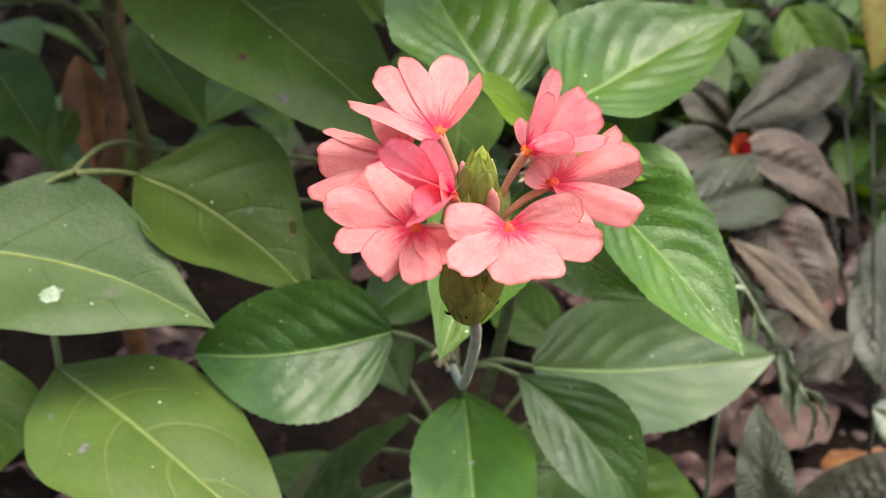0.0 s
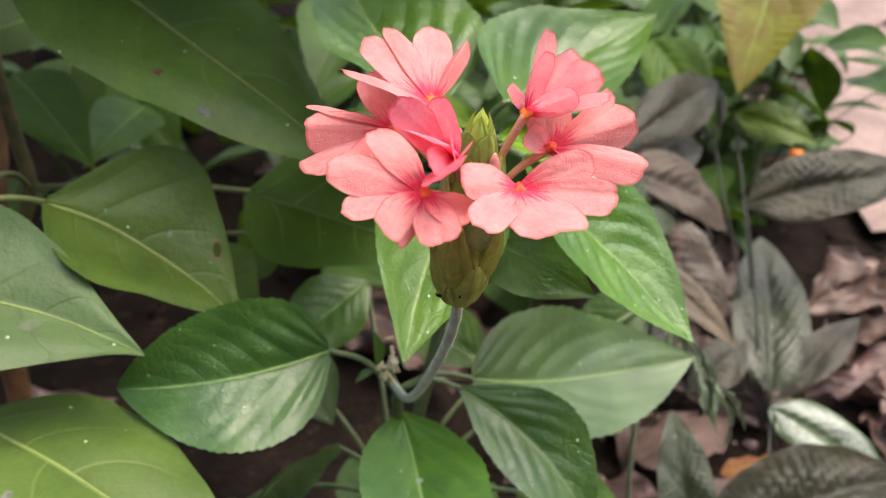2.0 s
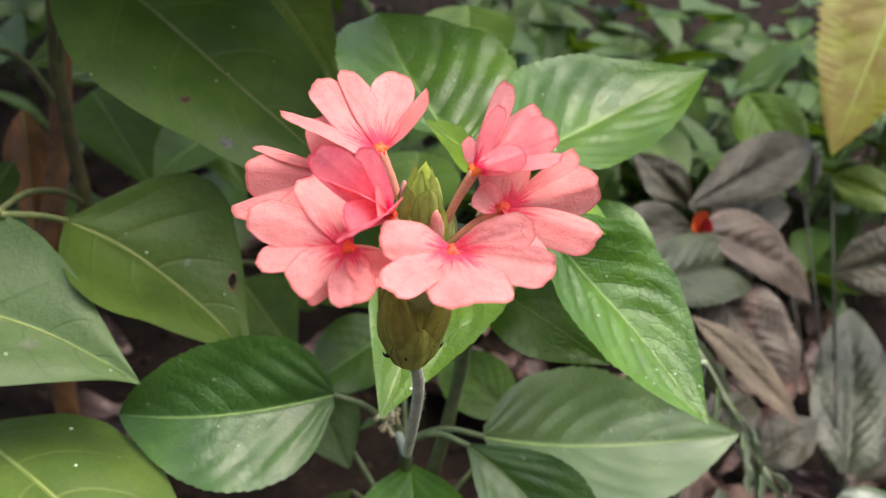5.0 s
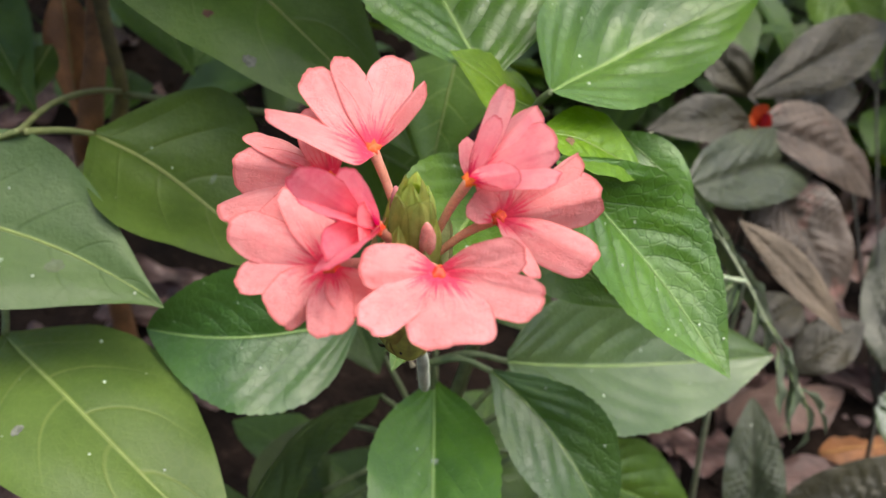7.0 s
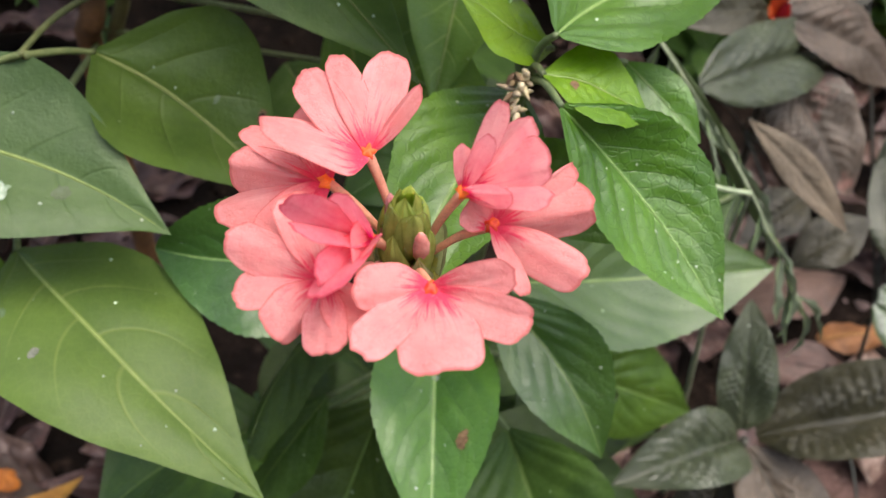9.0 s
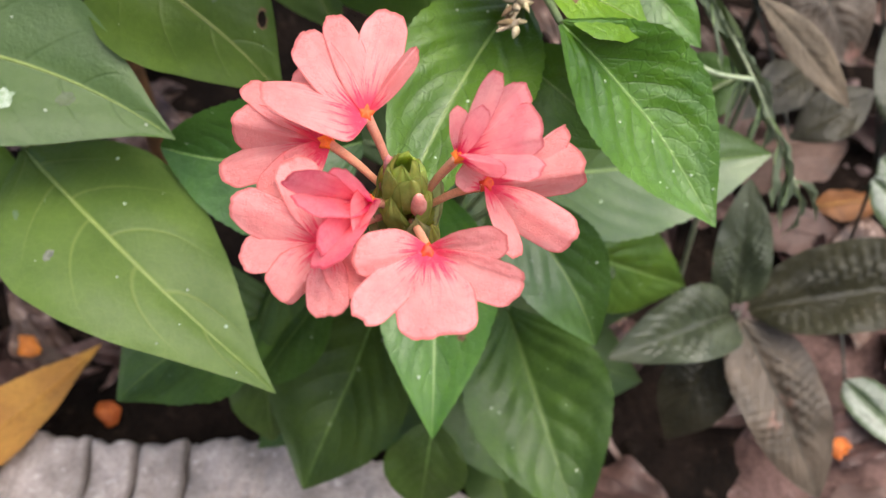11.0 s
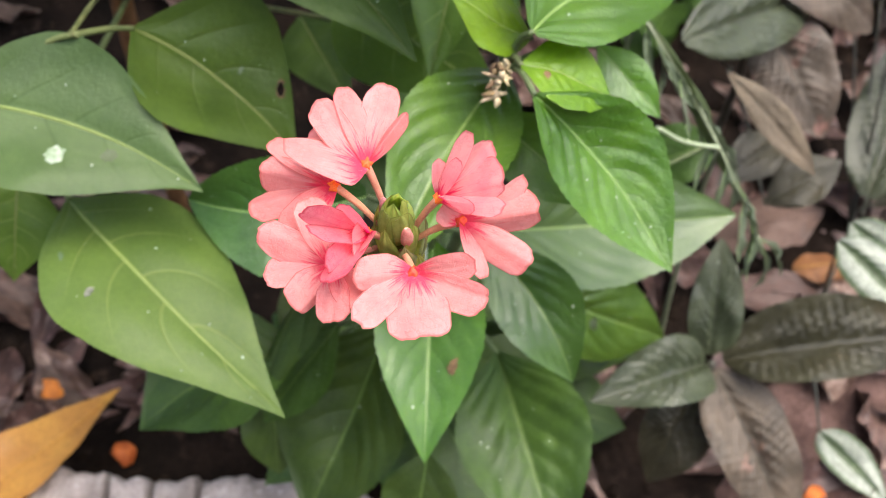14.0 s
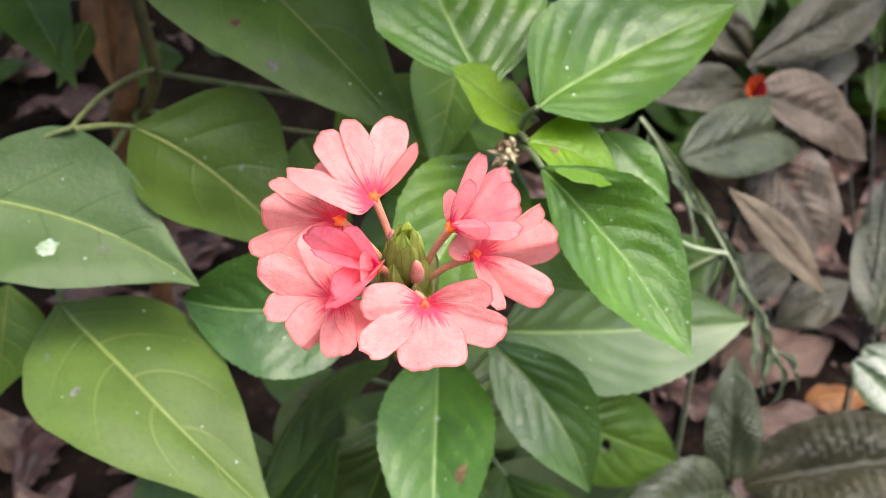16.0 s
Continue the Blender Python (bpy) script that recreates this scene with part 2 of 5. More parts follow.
STRIPED = striped_material()
COLEUS = leaf_material("yellow green leaf", (0.24, 0.27, 0.035), (0.19, 0.15, 0.028), (0.34, 0.42, 0.08), 9.0, 0.2, 0.5, 0.3, 0.3, 0.4, (0.20, 0.10, 0.03))
WITHER = leaf_material("withered leaf", (0.17, 0.13, 0.09), (0.10, 0.078, 0.055), (0.26, 0.19, 0.13), 10.0, 0.15, 0.65, 0.1, 0.3)
PETAL = petal_material("coral petal", (0.82, 0.362, 0.352), (0.785, 0.272, 0.265), (0.80, 0.055, 0.13))
# deep pink, with the glow of light from behind mixed into it
PETAL_DEEP_BACKLIT = petal_material("deep pink backlit petal", (0.92, 0.31, 0.37), (0.88, 0.16, 0.25), (0.70, 0.020, 0.13), 0.62)
PETAL_FOLDED = petal_material("folded pink petal", (0.94, 0.45, 0.465), (0.90, 0.29, 0.335), (0.76, 0.030, 0.14), 0.60)
THROAT = plain_material("orange throat", (0.82, 0.17, 0.02), (0.74, 0.075, 0.02), 500.0, 0.5, 0.3, 0.0003)
TUBE = plain_material("petal tube", (0.78, 0.36, 0.26), (0.68, 0.31, 0.20), 300.0, 0.5, 0.3, 0.0003, 0.3)
BUD = plain_material("pink bud", (0.84, 0.42, 0.37), (0.70, 0.24, 0.22), 420.0, 0.5, 0.4, 0.0004, 0.15)
BRACT = bract_material("olive bract", (0.56, 0.58, 0.14), (0.42, 0.42, 0.10), (0.20, 0.14, 0.05))
DARK_TIP = plain_material("dark brown tip", (0.05, 0.035, 0.02), (0.025, 0.018, 0.012), 500.0, 0.7)
BRACT_MID = bract_material("grey-green bract", (0.46, 0.50, 0.24), (0.33, 0.37, 0.16), (0.19, 0.20, 0.08))
BRACT_TOP = bract_material("fresh bract", (0.46, 0.54, 0.15), (0.33, 0.41, 0.10), (0.21, 0.27, 0.06))
STEM = plain_material("green stem", (0.155, 0.200, 0.085), (0.090, 0.130, 0.055), 220.0, 0.55)
PETIOLE = plain_material("olive leaf stalk", (0.20, 0.23, 0.085), (0.13, 0.16, 0.055), 240.0, 0.55)
PALE_STEM = plain_material("pale green-grey stem", (0.33, 0.38, 0.25), (0.23, 0.28, 0.17), 260.0, 0.6)
STEM_HAIRY = plain_material("downy grey-green stem", (0.54, 0.58, 0.48), (0.38, 0.42, 0.33), 260.0, 0.7)
RIB = plain_material("pale rib", (0.30, 0.42, 0.14), (0.22, 0.34, 0.10), 200.0, 0.5)
RIB_YELLOW = plain_material("yellow-shaded green rib", (0.27, 0.34, 0.095), (0.21, 0.28, 0.07), 200.0, 0.5)
# darker rib that goes with the shade-coloured leaves
RIB_SHADED = plain_material("shaded green rib", (0.13, 0.21, 0.05), (0.09, 0.15, 0.035), 200.0, 0.5)
RIB_DARK = plain_material("dark rib", (0.055, 0.055, 0.040), (0.035, 0.038, 0.03), 200.0, 0.5)
BARK = plain_material("brown bark", (0.27, 0.135, 0.045), (0.13, 0.068, 0.026), 90.0, 0.8, 0.8, 0.002)
OLIVE_BARK = plain_material("olive brown bark", (0.135, 0.120, 0.036), (0.075, 0.062, 0.022), 110.0, 0.75)
STRAW = plain_material("dried straw", (0.60, 0.52, 0.35), (0.38, 0.29, 0.17), 300.0, 0.8)
HUSK_DARK = plain_material("brown husk", (0.26, 0.17, 0.09), (0.13, 0.085, 0.045), 300.0, 0.8)
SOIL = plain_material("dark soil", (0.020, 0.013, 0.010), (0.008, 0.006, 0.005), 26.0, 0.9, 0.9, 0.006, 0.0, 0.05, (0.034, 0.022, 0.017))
EARTH = plain_material("pinkish earth", (0.200, 0.130, 0.110), (0.085, 0.054, 0.045), 38.0, 0.9, 0.9, 0.004, 0.0, 0.08, (0.24, 0.172, 0.150))
PAVING = plain_material("pale pink paving", (0.34, 0.245, 0.215), (0.20, 0.14, 0.12), 14.0, 0.85, 0.6, 0.003)
STONE = plain_material("grey stone", (0.42, 0.365, 0.34), (0.24, 0.205, 0.19), 55.0, 0.85, 0.9, 0.003, 0.0, 0.3, (0.46, 0.41, 0.39))
BLOCKER = plain_material("brown sky blocker", (0.13, 0.10, 0.08), (0.08, 0.062, 0.05), 9.0, 0.9, 0.6, 0.003)
DEAD = plain_material("dead leaf", (0.175, 0.102, 0.084), (0.046, 0.025, 0.020), 30.0, 0.46, 0.7, 0.0020, 0.06, 0.42, (0.26, 0.180, 0.155))
DEAD_PINK = plain_material("pinkish dead leaf", (0.118, 0.072, 0.060), (0.066, 0.039, 0.033), 40.0, 0.55, 0.5, 0.001, 0.05, 0.3)
DEAD_YELLOW = plain_material("yellowed leaf", (0.60, 0.33, 0.06), (0.46, 0.23, 0.045), 40.0, 0.5, 0.4, 0.001, 0.15)
ORANGE = plain_material("fallen orange petal", (0.68, 0.20, 0.035), (0.44, 0.11, 0.02), 160.0, 0.6, 0.4, 0.001, 0.2)
RED = plain_material("orange-red petal", (0.50, 0.050, 0.02), (0.30, 0.020, 0.010), 200.0, 0.55, 0.4, 0.0006, 0.3)
# opaque pale colour stands in for sky reflected in the beads
WATER = plain_material("water bead", (0.46, 0.56, 0.40), (0.36, 0.46, 0.30), 900.0, 0.12, 0.0, 0.0001, 0.0, 0.6)
BROWN_MARK = plain_material("brown scar", (0.20, 0.11, 0.06), (0.10, 0.055, 0.03), 700.0, 0.8)
GREY_MARK = plain_material("grey scar", (0.16, 0.17, 0.13), (0.09, 0.10, 0.07), 700.0, 0.8)
SPLASH_FAINT = plain_material("faint splash", (0.135, 0.19, 0.10), (0.10, 0.155, 0.06), 700.0, 0.5)
SPLASH = plain_material("white splash", (0.34, 0.40, 0.32), (0.17, 0.24, 0.13), 500.0, 0.4)


# ---- building helpers ----
def thing(name, at, label, category, group="", kind=""):
    ob = new(name)
    ob.empty_display_size = 0.01
    ob.location = at
    return tagged(ob, label, category, group, kind)


def adopt(ob, parent, label=""):
    """Hang ob, whose mesh is in world metres, under parent."""
    base = parent.location if parent.parent is None else Vector((0, 0, 0))
    ob.parent = parent
    ob.matrix_parent_inverse = Matrix.Translation(-base)
    return tagged(ob, label)


def mesh_object(name, verts, faces, material, parent=None, label="", uvs=None, kind=""):
    me = bpy.data.meshes.new(name)
    me.from_pydata([tuple(map(float, p)) for p in verts], [], faces)
    if uvs is not None:
        layer = me.uv_layers.new(name="uv")
        index = np.empty(len(me.loops), dtype=np.int32)
        me.loops.foreach_get("vertex_index", index)
        layer.data.foreach_set("uv", np.asarray(uvs, dtype=np.float32)[index].ravel())
    me.polygons.foreach_set("use_smooth", [True] * len(me.polygons))
    me.materials.append(material)
    ob = new(name, me)
    if parent is not None:
        adopt(ob, parent, label)
    elif label:
        ob["label"] = label
    return tagged(ob, kind=kind)


def grid_faces(rows, cols, ring=False):
    out = []
    for i in range(rows - 1):
        for j in range(cols if ring else cols - 1):
            k = (j + 1) % cols
            out.append((i * cols + j, i * cols + k, (i + 1) * cols + k, (i + 1) * cols + j))
    return out


def spline(points, count):
    """A smooth run of count points through the given ones."""
    p = np.array(points, float)
    if len(p) == 2:
        return p[0] + (p[1] - p[0]) * np.linspace(0, 1, count)[:, None]
    q = np.vstack([2 * p[0] - p[1], p, 2 * p[-1] - p[-2]])
    t = np.linspace(0, len(p) - 1 - 1e-9, count)
    i = t.astype(int)
    f = (t - i)[:, None]
    a0, a1, a2, a3 = q[i], q[i + 1], q[i + 2], q[i + 3]
    return 0.5 * (2 * a1 + (a2 - a0) * f + (2 * a0 - 5 * a1 + 4 * a2 - a3) * f**2 + (3 * a1 - a0 - 3 * a2 + a3) * f**3)


def tube_data(points, r0, r1, count=24, sides=9, lump=0.0, seed=0):
    c = spline(points, count)
    tang = np.gradient(c, axis=0)
    tang /= np.linalg.norm(tang, axis=1)[:, None] + 1e-12
    up = np.array([0.31, 0.17, 0.93])
    if abs(tang[0] @ up) > 0.9:
        up = np.array([1.0, 0.1, 0.0])
    s = np.cross(tang, up)
    s /= np.linalg.norm(s, axis=1)[:, None]
    n = np.cross(s, tang)
    ang = np.linspace(0, 2 * np.pi, sides, endpoint=False)
    rng = np.random.RandomState(seed)
    r = np.linspace(r0, r1, count) * (1 + lump * rng.uniform(-1, 1, count))
    v = c[:, None] + r[:, None, None] * (np.cos(ang)[None, :, None] * s[:, None] + np.sin(ang)[None, :, None] * n[:, None])
    verts = list(v.reshape(-1, 3))
    faces = grid_faces(count, sides, True)
    faces += [tuple(range(sides))[::-1], tuple(range((count - 1) * sides, count * sides))]
    return verts, faces


def tube(name, points, r0, r1, material, parent, label="", **more):
    verts, faces = tube_data(points, r0, r1, **more)
    return mesh_object(name, verts, faces, material, parent, label)


def dome_data(at, normal, r, flat=0.45, sides=8, rings=3):
    n = np.array(normal, float)
    n /= np.linalg.norm(n)
    s = np.cross(n, (0.3, 0.9, 0.2))
    s /= np.linalg.norm(s)
    t = np.cross(n, s)
    verts, faces = [], []
    for i in range(rings):
        a = i / rings * math.pi / 2
        for j in range(sides):
            b = 2 * math.pi * j / sides
            verts.append(np.array(at) + r * math.cos(a) * (s * math.cos(b) + t * math.sin(b)) + n * r * flat * math.sin(a))
    verts.append(np.array(at) + n * r * flat)
    faces = grid_faces(rings, sides, True)
    faces += [((rings - 1) * sides + j, (rings - 1) * sides + (j + 1) % sides, rings * sides) for j in range(sides)]
    return verts, faces


def joined(name, pieces, material, parent=None, label="", kind=""):
    verts, faces = [], []
    for v, f in pieces:
        o = len(verts)
        verts += list(v)
        faces += [tuple(i + o for i in q) for q in f]
    return mesh_object(name, verts, faces, material, parent, label, kind=kind)


PROFILES = {
    "b": ((0, .06, .15, .28, .38, .52, .66, .8, .9, .96, 1), (.03, .34, .70, .96, 1, .90, .67, .38, .17, .07, 0)),
    "q": ((0, .06, .15, .28, .42, .56, .7, .83, .92, .97, 1), (.05, .26, .56, .86, 1, .96, .76, .46, .22, .09, 0)),
    "e": ((0, .04, .1, .2, .32, .45, .58, .7, .82, .91, .97, 1), (.10, .45, .74, .93, 1, .99, .91, .77, .54, .32, .15, 0)),
    "c": ((0, .08, .2, .35, .5, .65, .8, .9, 1), (.05, .62, .95, 1, .92, .75, .48, .26, 0)),
    "f": ((0, .05, .12, .22, .36, .5, .66, .8, .9, .96, 1), (.08, .38, .66, .88, 1, .98, .83, .57, .31, .13, 0)),
    "s": ((0, .1, .3, .6, .85, .95, 1), (.7, .9, 1, .98, .76, .5, 0)),
    "t": ((0, .1, .3, .5, .7, .85, 1), (.7, .9, 1, .9, .62, .34, 0)),
}


def profile(kind, u):
    x, y = PROFILES[kind]
    d = np.linspace(0, 1, 401)
    w = np.interp(d, x, y)
    w = np.concatenate([np.full(12, w[0]), w, np.full(12, 0.0)])
    w = np.convolve(w, np.ones(25) / 25, "valid")
    w[-12:] = np.minimum(w[-12:], np.linspace(w[-13], 0, 12))
    return np.interp(u, d, w)


def vein_shift(u, v, veins, seed):
    """How far the side veins stray along a leaf, u and v as in its map."""
    return (0.15 * np.sin(7 * u + seed) + 0.05 * np.sin(5 * np.abs(2 * v - 1) + 4 * u + seed)) / veins


def blade(base, tip, bow, lat, width, phi, fold, kind, nu, nh, veins=8.0, sweep=0.17, quilt=0.0, wave=0.0, seed=0, teeth=0.0, side=None, notch=0.0, wrinkle=0.0, curl=0.0):
    """The grid of points of a leaf or petal, and its normal."""
    base, tip = np.array(base, float), np.array(tip, float)
    ax = tip - base
    length = np.linalg.norm(ax)
    ax /= length
    if side is None:
        s0 = np.cross(ax, (0, 0, 1.0))
        s0 /= np.linalg.norm(s0)
        n0 = np.cross(s0, ax)
        s = math.cos(phi) * s0 + math.sin(phi) * n0
    else:
        s = np.array(side, float)
        s -= ax * (s @ ax)
        s /= np.linalg.norm(s)
    n = np.cross(s, ax)
    u = np.linspace(0, 1, nu + 1) ** 0.94
    v = np.linspace(-1, 1, 2 * nh + 1)
    uu, vv = u[:, None], v[None, :]
    av = np.abs(vv)
    arch = 4 * uu * (1 - uu)
    pr = (profile(kind, u) * width)[:, None]
    if teeth:
        pr = pr * (1 + teeth * (((uu * veins * 3.3) % 1.0) - 0.5))
    phase = veins * (uu + vein_shift(uu, (vv + 1) / 2, veins, seed) - sweep * av**1.3) + 0.22 * np.sign(vv)
    lift = quilt * (0.72 + 0.42 * np.sin(5.3 * uu + 2.1 * vv + seed) * np.sin(3.1 * uu - 4.2 * vv + 2 * seed) + 0.2 * np.sin(13 * uu + 5 * vv + seed)) * width * np.abs(np.sin(np.pi * phase)) ** 0.7 * (1 - av**4) * np.minimum(1, av * 4) * np.minimum(1, pr / width * 1.6) * np.clip((1 - uu) * 2.0, 0, 1) ** 1.6
    rng = np.random.RandomState(seed)
    f = rng.uniform(0, 6.28, 8)
    lift = lift + wave * width * (np.sin(2 * np.pi * 1.7 * uu + f[0] + 1.2 * np.sign(vv)) + 0.6 * np.sin(2 * np.pi * 3.6 * uu + f[1] + np.sign(vv) * f[2])) * av**2.5 * arch
    lift = lift + 0.02 * width * (np.sin(9 * uu + f[3] + 3 * vv) + np.sin(6 * vv + f[4] + 5 * uu)) * arch
    lift = lift + 0.03 * quilt * width * (np.sin(31 * uu + 7 * vv + f[5]) + np.sin(19 * vv - 13 * uu + f[6]) + np.sin(43 * uu - 11 * vv + f[7])) * arch
    if wrinkle:
        lift = lift + wrinkle * width * (np.sin(23 * uu + 9 * vv + f[5]) + np.sin(17 * uu - 14 * vv + f[6]) + np.sin(31 * vv + 6 * uu + f[7])) * np.minimum(1, uu * 3)
    lift = lift + curl * width * uu**3
    lift = lift - 0.035 * width * np.exp(-((vv / 0.07) ** 2)) * (1 - uu)
    along = uu * length - notch * length * np.exp(-((vv / 0.28) ** 2)) * uu**5
    p = base + ax * along[..., None] + n * (bow * length * arch + pr * math.sin(fold) * av**1.4 + lift)[..., None] + s * (lat * length * arch + pr * math.cos(fold) * vv)[..., None]
    uv = np.stack(np.broadcast_arrays(uu, (vv + 1) / 2), -1).reshape(-1, 2)
    return p, uv, n


def leaf(parent, material, kind, base, tip, bow, lat, width, phi, fold, label="", rib=RIB, nu=44, nh=9, hole=None, name="leaf", drops=0, marks=(), thick=0.008, **more):
    """One leaf blade with its raised rib underneath the tip."""
    p, uv, n = blade(base, tip, bow, lat, width, phi, fold, kind, nu, nh, **more)
    cols = 2 * nh + 1
    faces = grid_faces(nu + 1, cols)
    if hole:
        hu, hv, ru, rv = hole
        mid = [uv[list(q)].mean(0) for q in faces]
        faces = [q for q, m in zip(faces, mid) if ((m[0] - hu) / ru) ** 2 + ((m[1] - hv) / rv) ** 2 > 1]
    mapped = uv + np.stack([vein_shift(uv[:, 0], uv[:, 1], more.get("veins", 8.0), more.get("seed", 0)), 0 * uv[:, 1]], -1)
    ob = mesh_object(name, p.reshape(-1, 3), faces, material, parent, label, mapped)
    rng = np.random.RandomState(more.get("seed", 0) + 1000)
    for _ in range(drops):
        i, j = int(nu * rng.uniform(0.15, 0.9)), int(2 * nh * rng.uniform(0.1, 0.9))
        v, f = dome_data(p[i, j], n + rng.normal(size=3) * 0.1, 0.00062 * rng.uniform(0.25, 1.0) ** 1.2, 0.55)
        mesh_object("water_bead", v, f, WATER, ob, "bead of water, sky glint painted pale")
    for k, (cu, cv, ru, rv, mat) in enumerate(marks):
        q, quv, qn = blade(base, tip, bow, lat, width, phi, fold, kind, 260, 70, **more)
        fq = grid_faces(261, 141)
        mid = quv[np.array(fq)].mean(1)
        ragged = 1 + 0.35 * np.sin(mid[:, 0] * 190 + k) * np.sin(mid[:, 1] * 70 + 2)
        keep = np.nonzero(((mid[:, 0] - cu) / ru) ** 2 + ((mid[:, 1] - cv) / rv) ** 2 < ragged)[0]
        if hole:
            keep = [f for f in keep if ((mid[f, 0] - hole[0]) / hole[2]) ** 2 + ((mid[f, 1] - hole[1]) / hole[3]) ** 2 > 1]
        chosen = [fq[f] for f in keep]
        used = sorted({i for f in chosen for i in f})
        back = {i: m for m, i in enumerate(used)}
        flat = q.reshape(-1, 3)[used] + qn * 0.00022
        mesh_object("blotch", flat, [tuple(back[i] for i in f) for f in chosen], mat, ob, "blotch on the leaf", quv[used])
    run = p[:: max(1, nu // 12), nh] + n * 0.0002
    r = 0.00016 + thick * width
    tube("midrib", run, r, r * 0.2, rib, ob, count=20, sides=6)
    return ob


# ---- the ground ----
def ground_height(x, y):
    return 0.012 * noise.noise(Vector((x * 5, y * 5, 0.3))) + 0.006 * noise.noise(Vector((x * 19, y * 19, 2.1)))


def build_ground():
    fine = np.arange(-1.2, 1.8001, 0.03)
    far = np.array([2.2, 2.8, 3.8, 5.5, 8, 12, 20, 40, 80])
    xs = np.concatenate([-far[::-1], fine, far])
    ys = np.concatenate([-far[::-1], fine, far])
    verts = [(x, y, ground_height(x, y)) for y in ys for x in xs]
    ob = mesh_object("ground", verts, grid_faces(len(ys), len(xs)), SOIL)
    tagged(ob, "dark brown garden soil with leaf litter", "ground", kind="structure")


build_ground()


def build_path():
    """Pale paving beyond the bed."""
    xs = np.linspace(0.53, 4.0, 30)
    ys = np.linspace(0.75, 6.0, 40)
    verts = [(x + 0.42 * max(0, y - 0.85) + 0.10 * noise.noise(Vector((x * 3, y * 6, 4))), y, 0.016 + 0.012 * min(1, (x - 0.5) * 4) + 0.004 * noise.noise(Vector((x * 12, y * 12, 7)))) for y in ys for x in xs]
    ob = mesh_object("path", verts, grid_faces(len(ys), len(xs)), PAVING)
    tagged(ob, "pale pink weathered paving beyond the bed", "path", kind="structure")


build_path()


def build_earth():
    """Bare pinkish earth at the edge of the bed."""
    xs = np.linspace(0.0, 1.0, 44)
    ys = np.linspace(0.0, 1.0, 44)
    verts = []
    for fy in ys:
        for fx in xs:
            x, y = 0.15 + 0.70 * fx, -0.20 + 0.62 * fy
            x += 0.05 * noise.noise(Vector((fy * 6, 1.7, 3))) * (1 - fx) + 0.16 * noise.noise(Vector((fy * 5, 4.1, 6))) * fx
            y += 0.07 * noise.noise(Vector((fx * 7, 2.9, 8))) * fy + 0.14 * noise.noise(Vector((fx * 5, 7.7, 1))) * (1 - fy)
            edge = min(fx, 1 - fx, fy, 1 - fy) * 10
            verts.append((x, y, ground_height(x, y) + 0.009 - 0.02 * max(0, 1 - edge) + 0.003 * noise.noise(Vector((x * 60, y * 60, 2)))))
    ob = mesh_object("bare_earth", verts, grid_faces(44, 44), EARTH)
    tagged(ob, "bare pinkish brown earth strewn with small stones", "ground", kind="structure")


build_earth()


def build_stone():
    """A broken block with three cuts in its back edge."""
    x0, x1, y0, y1, z1 = -0.205, 0.05, 0.06, 0.247, 0.05
    nx, ny = 250, 60
    top = []
    for j in range(ny + 1):
        for i in range(nx + 1):
            fx, fy = i / nx, j / ny
            x, y = x0 + (x1 - x0) * fx, y0 + (y1 - y0) * fy
            left = max(0.0, 1 - fx * 14)
            x += 0.012 * left * math.sin(fy * 5) + left * 0.02 * max(0, fy - 0.75) * 4
            y -= (0.004 * math.sin(fx * 9) + 0.004 * noise.noise(Vector((fx * 28, 3.0, 1.0)))) * fy + 0.03 * max(0, fx - 0.8) * fy * 4
            edge = min(fx * 2, (1 - fx) * 2, 1 - fy, 1.0) * 22
            z = z1 - 0.009 * max(0, 1 - 1.5 * edge) ** 2 + 0.0045 * noise.noise(Vector((x * 40, y * 40, 1))) + 0.002 * noise.noise(Vector((x * 160, y * 160, 5)))
            for cx in (-0.162, -0.138, -0.113):
                if fy > 0.78:
                    z -= 0.020 * math.exp(-(((x - cx - 0.0014 * math.sin(fy * 24)) / 0.0012) ** 2)) * min(1, (fy - 0.78) * 9)
            top.append((x, y, z))
    faces = grid_faces(ny + 1, nx + 1)
    cols = nx + 1
    rim = [i for i in range(cols)] + [j * cols + nx for j in range(1, ny + 1)] + [ny * cols + i for i in range(nx - 1, -1, -1)] + [j * cols for j in range(ny - 1, 0, -1)]
    o = len(top)
    low = [(top[i][0] + 0.004 * noise.noise(Vector(top[i]) * 60), top[i][1] + 0.004 * noise.noise(Vector(top[i]) * 50), -0.02) for i in rim]
    m = len(rim)
    faces += [(rim[k], o + k, o + (k + 1) % m, rim[(k + 1) % m]) for k in range(m)]
    ob = mesh_object("stone_block", top + low, faces, STONE)
    tagged(ob, "weathered grey stone block with cut notches lying on soil", "stone")


build_stone()


def build_sky_blocker():
    """An unseen plain wall added behind the camera to block low sky light."""
    bm = bmesh.new()
    bmesh.ops.create_cube(bm, size=1.0, matrix=Matrix.Translation((0.0, -1.4, 0.55)) @ Matrix.Diagonal((9.0, 0.15, 1.3, 1.0)))
    bmesh.ops.bevel(bm, geom=bm.edges[:], offset=0.01, segments=2, affect="EDGES")
    me = bpy.data.meshes.new("wall_south")
    bm.to_mesh(me)
    bm.free()
    me.materials.append(BLOCKER)
    tagged(new("wall_south", me), "unseen plain brown wall added to block low skylight", "wall", kind="structure")


build_sky_blocker()


# ---- the flowering plant ----
ROOT = (0.012, 0.315, 0.0)
NODE = (0.005, 0.258, 0.265)
FORK = (0.028, 0.262, 0.346)
BASE = (0.0055, 0.1620, 0.3658)
plant = thing("flowering_plant", ROOT, "leafy plant with one coral-pink flower head, rooted in soil", "plant")

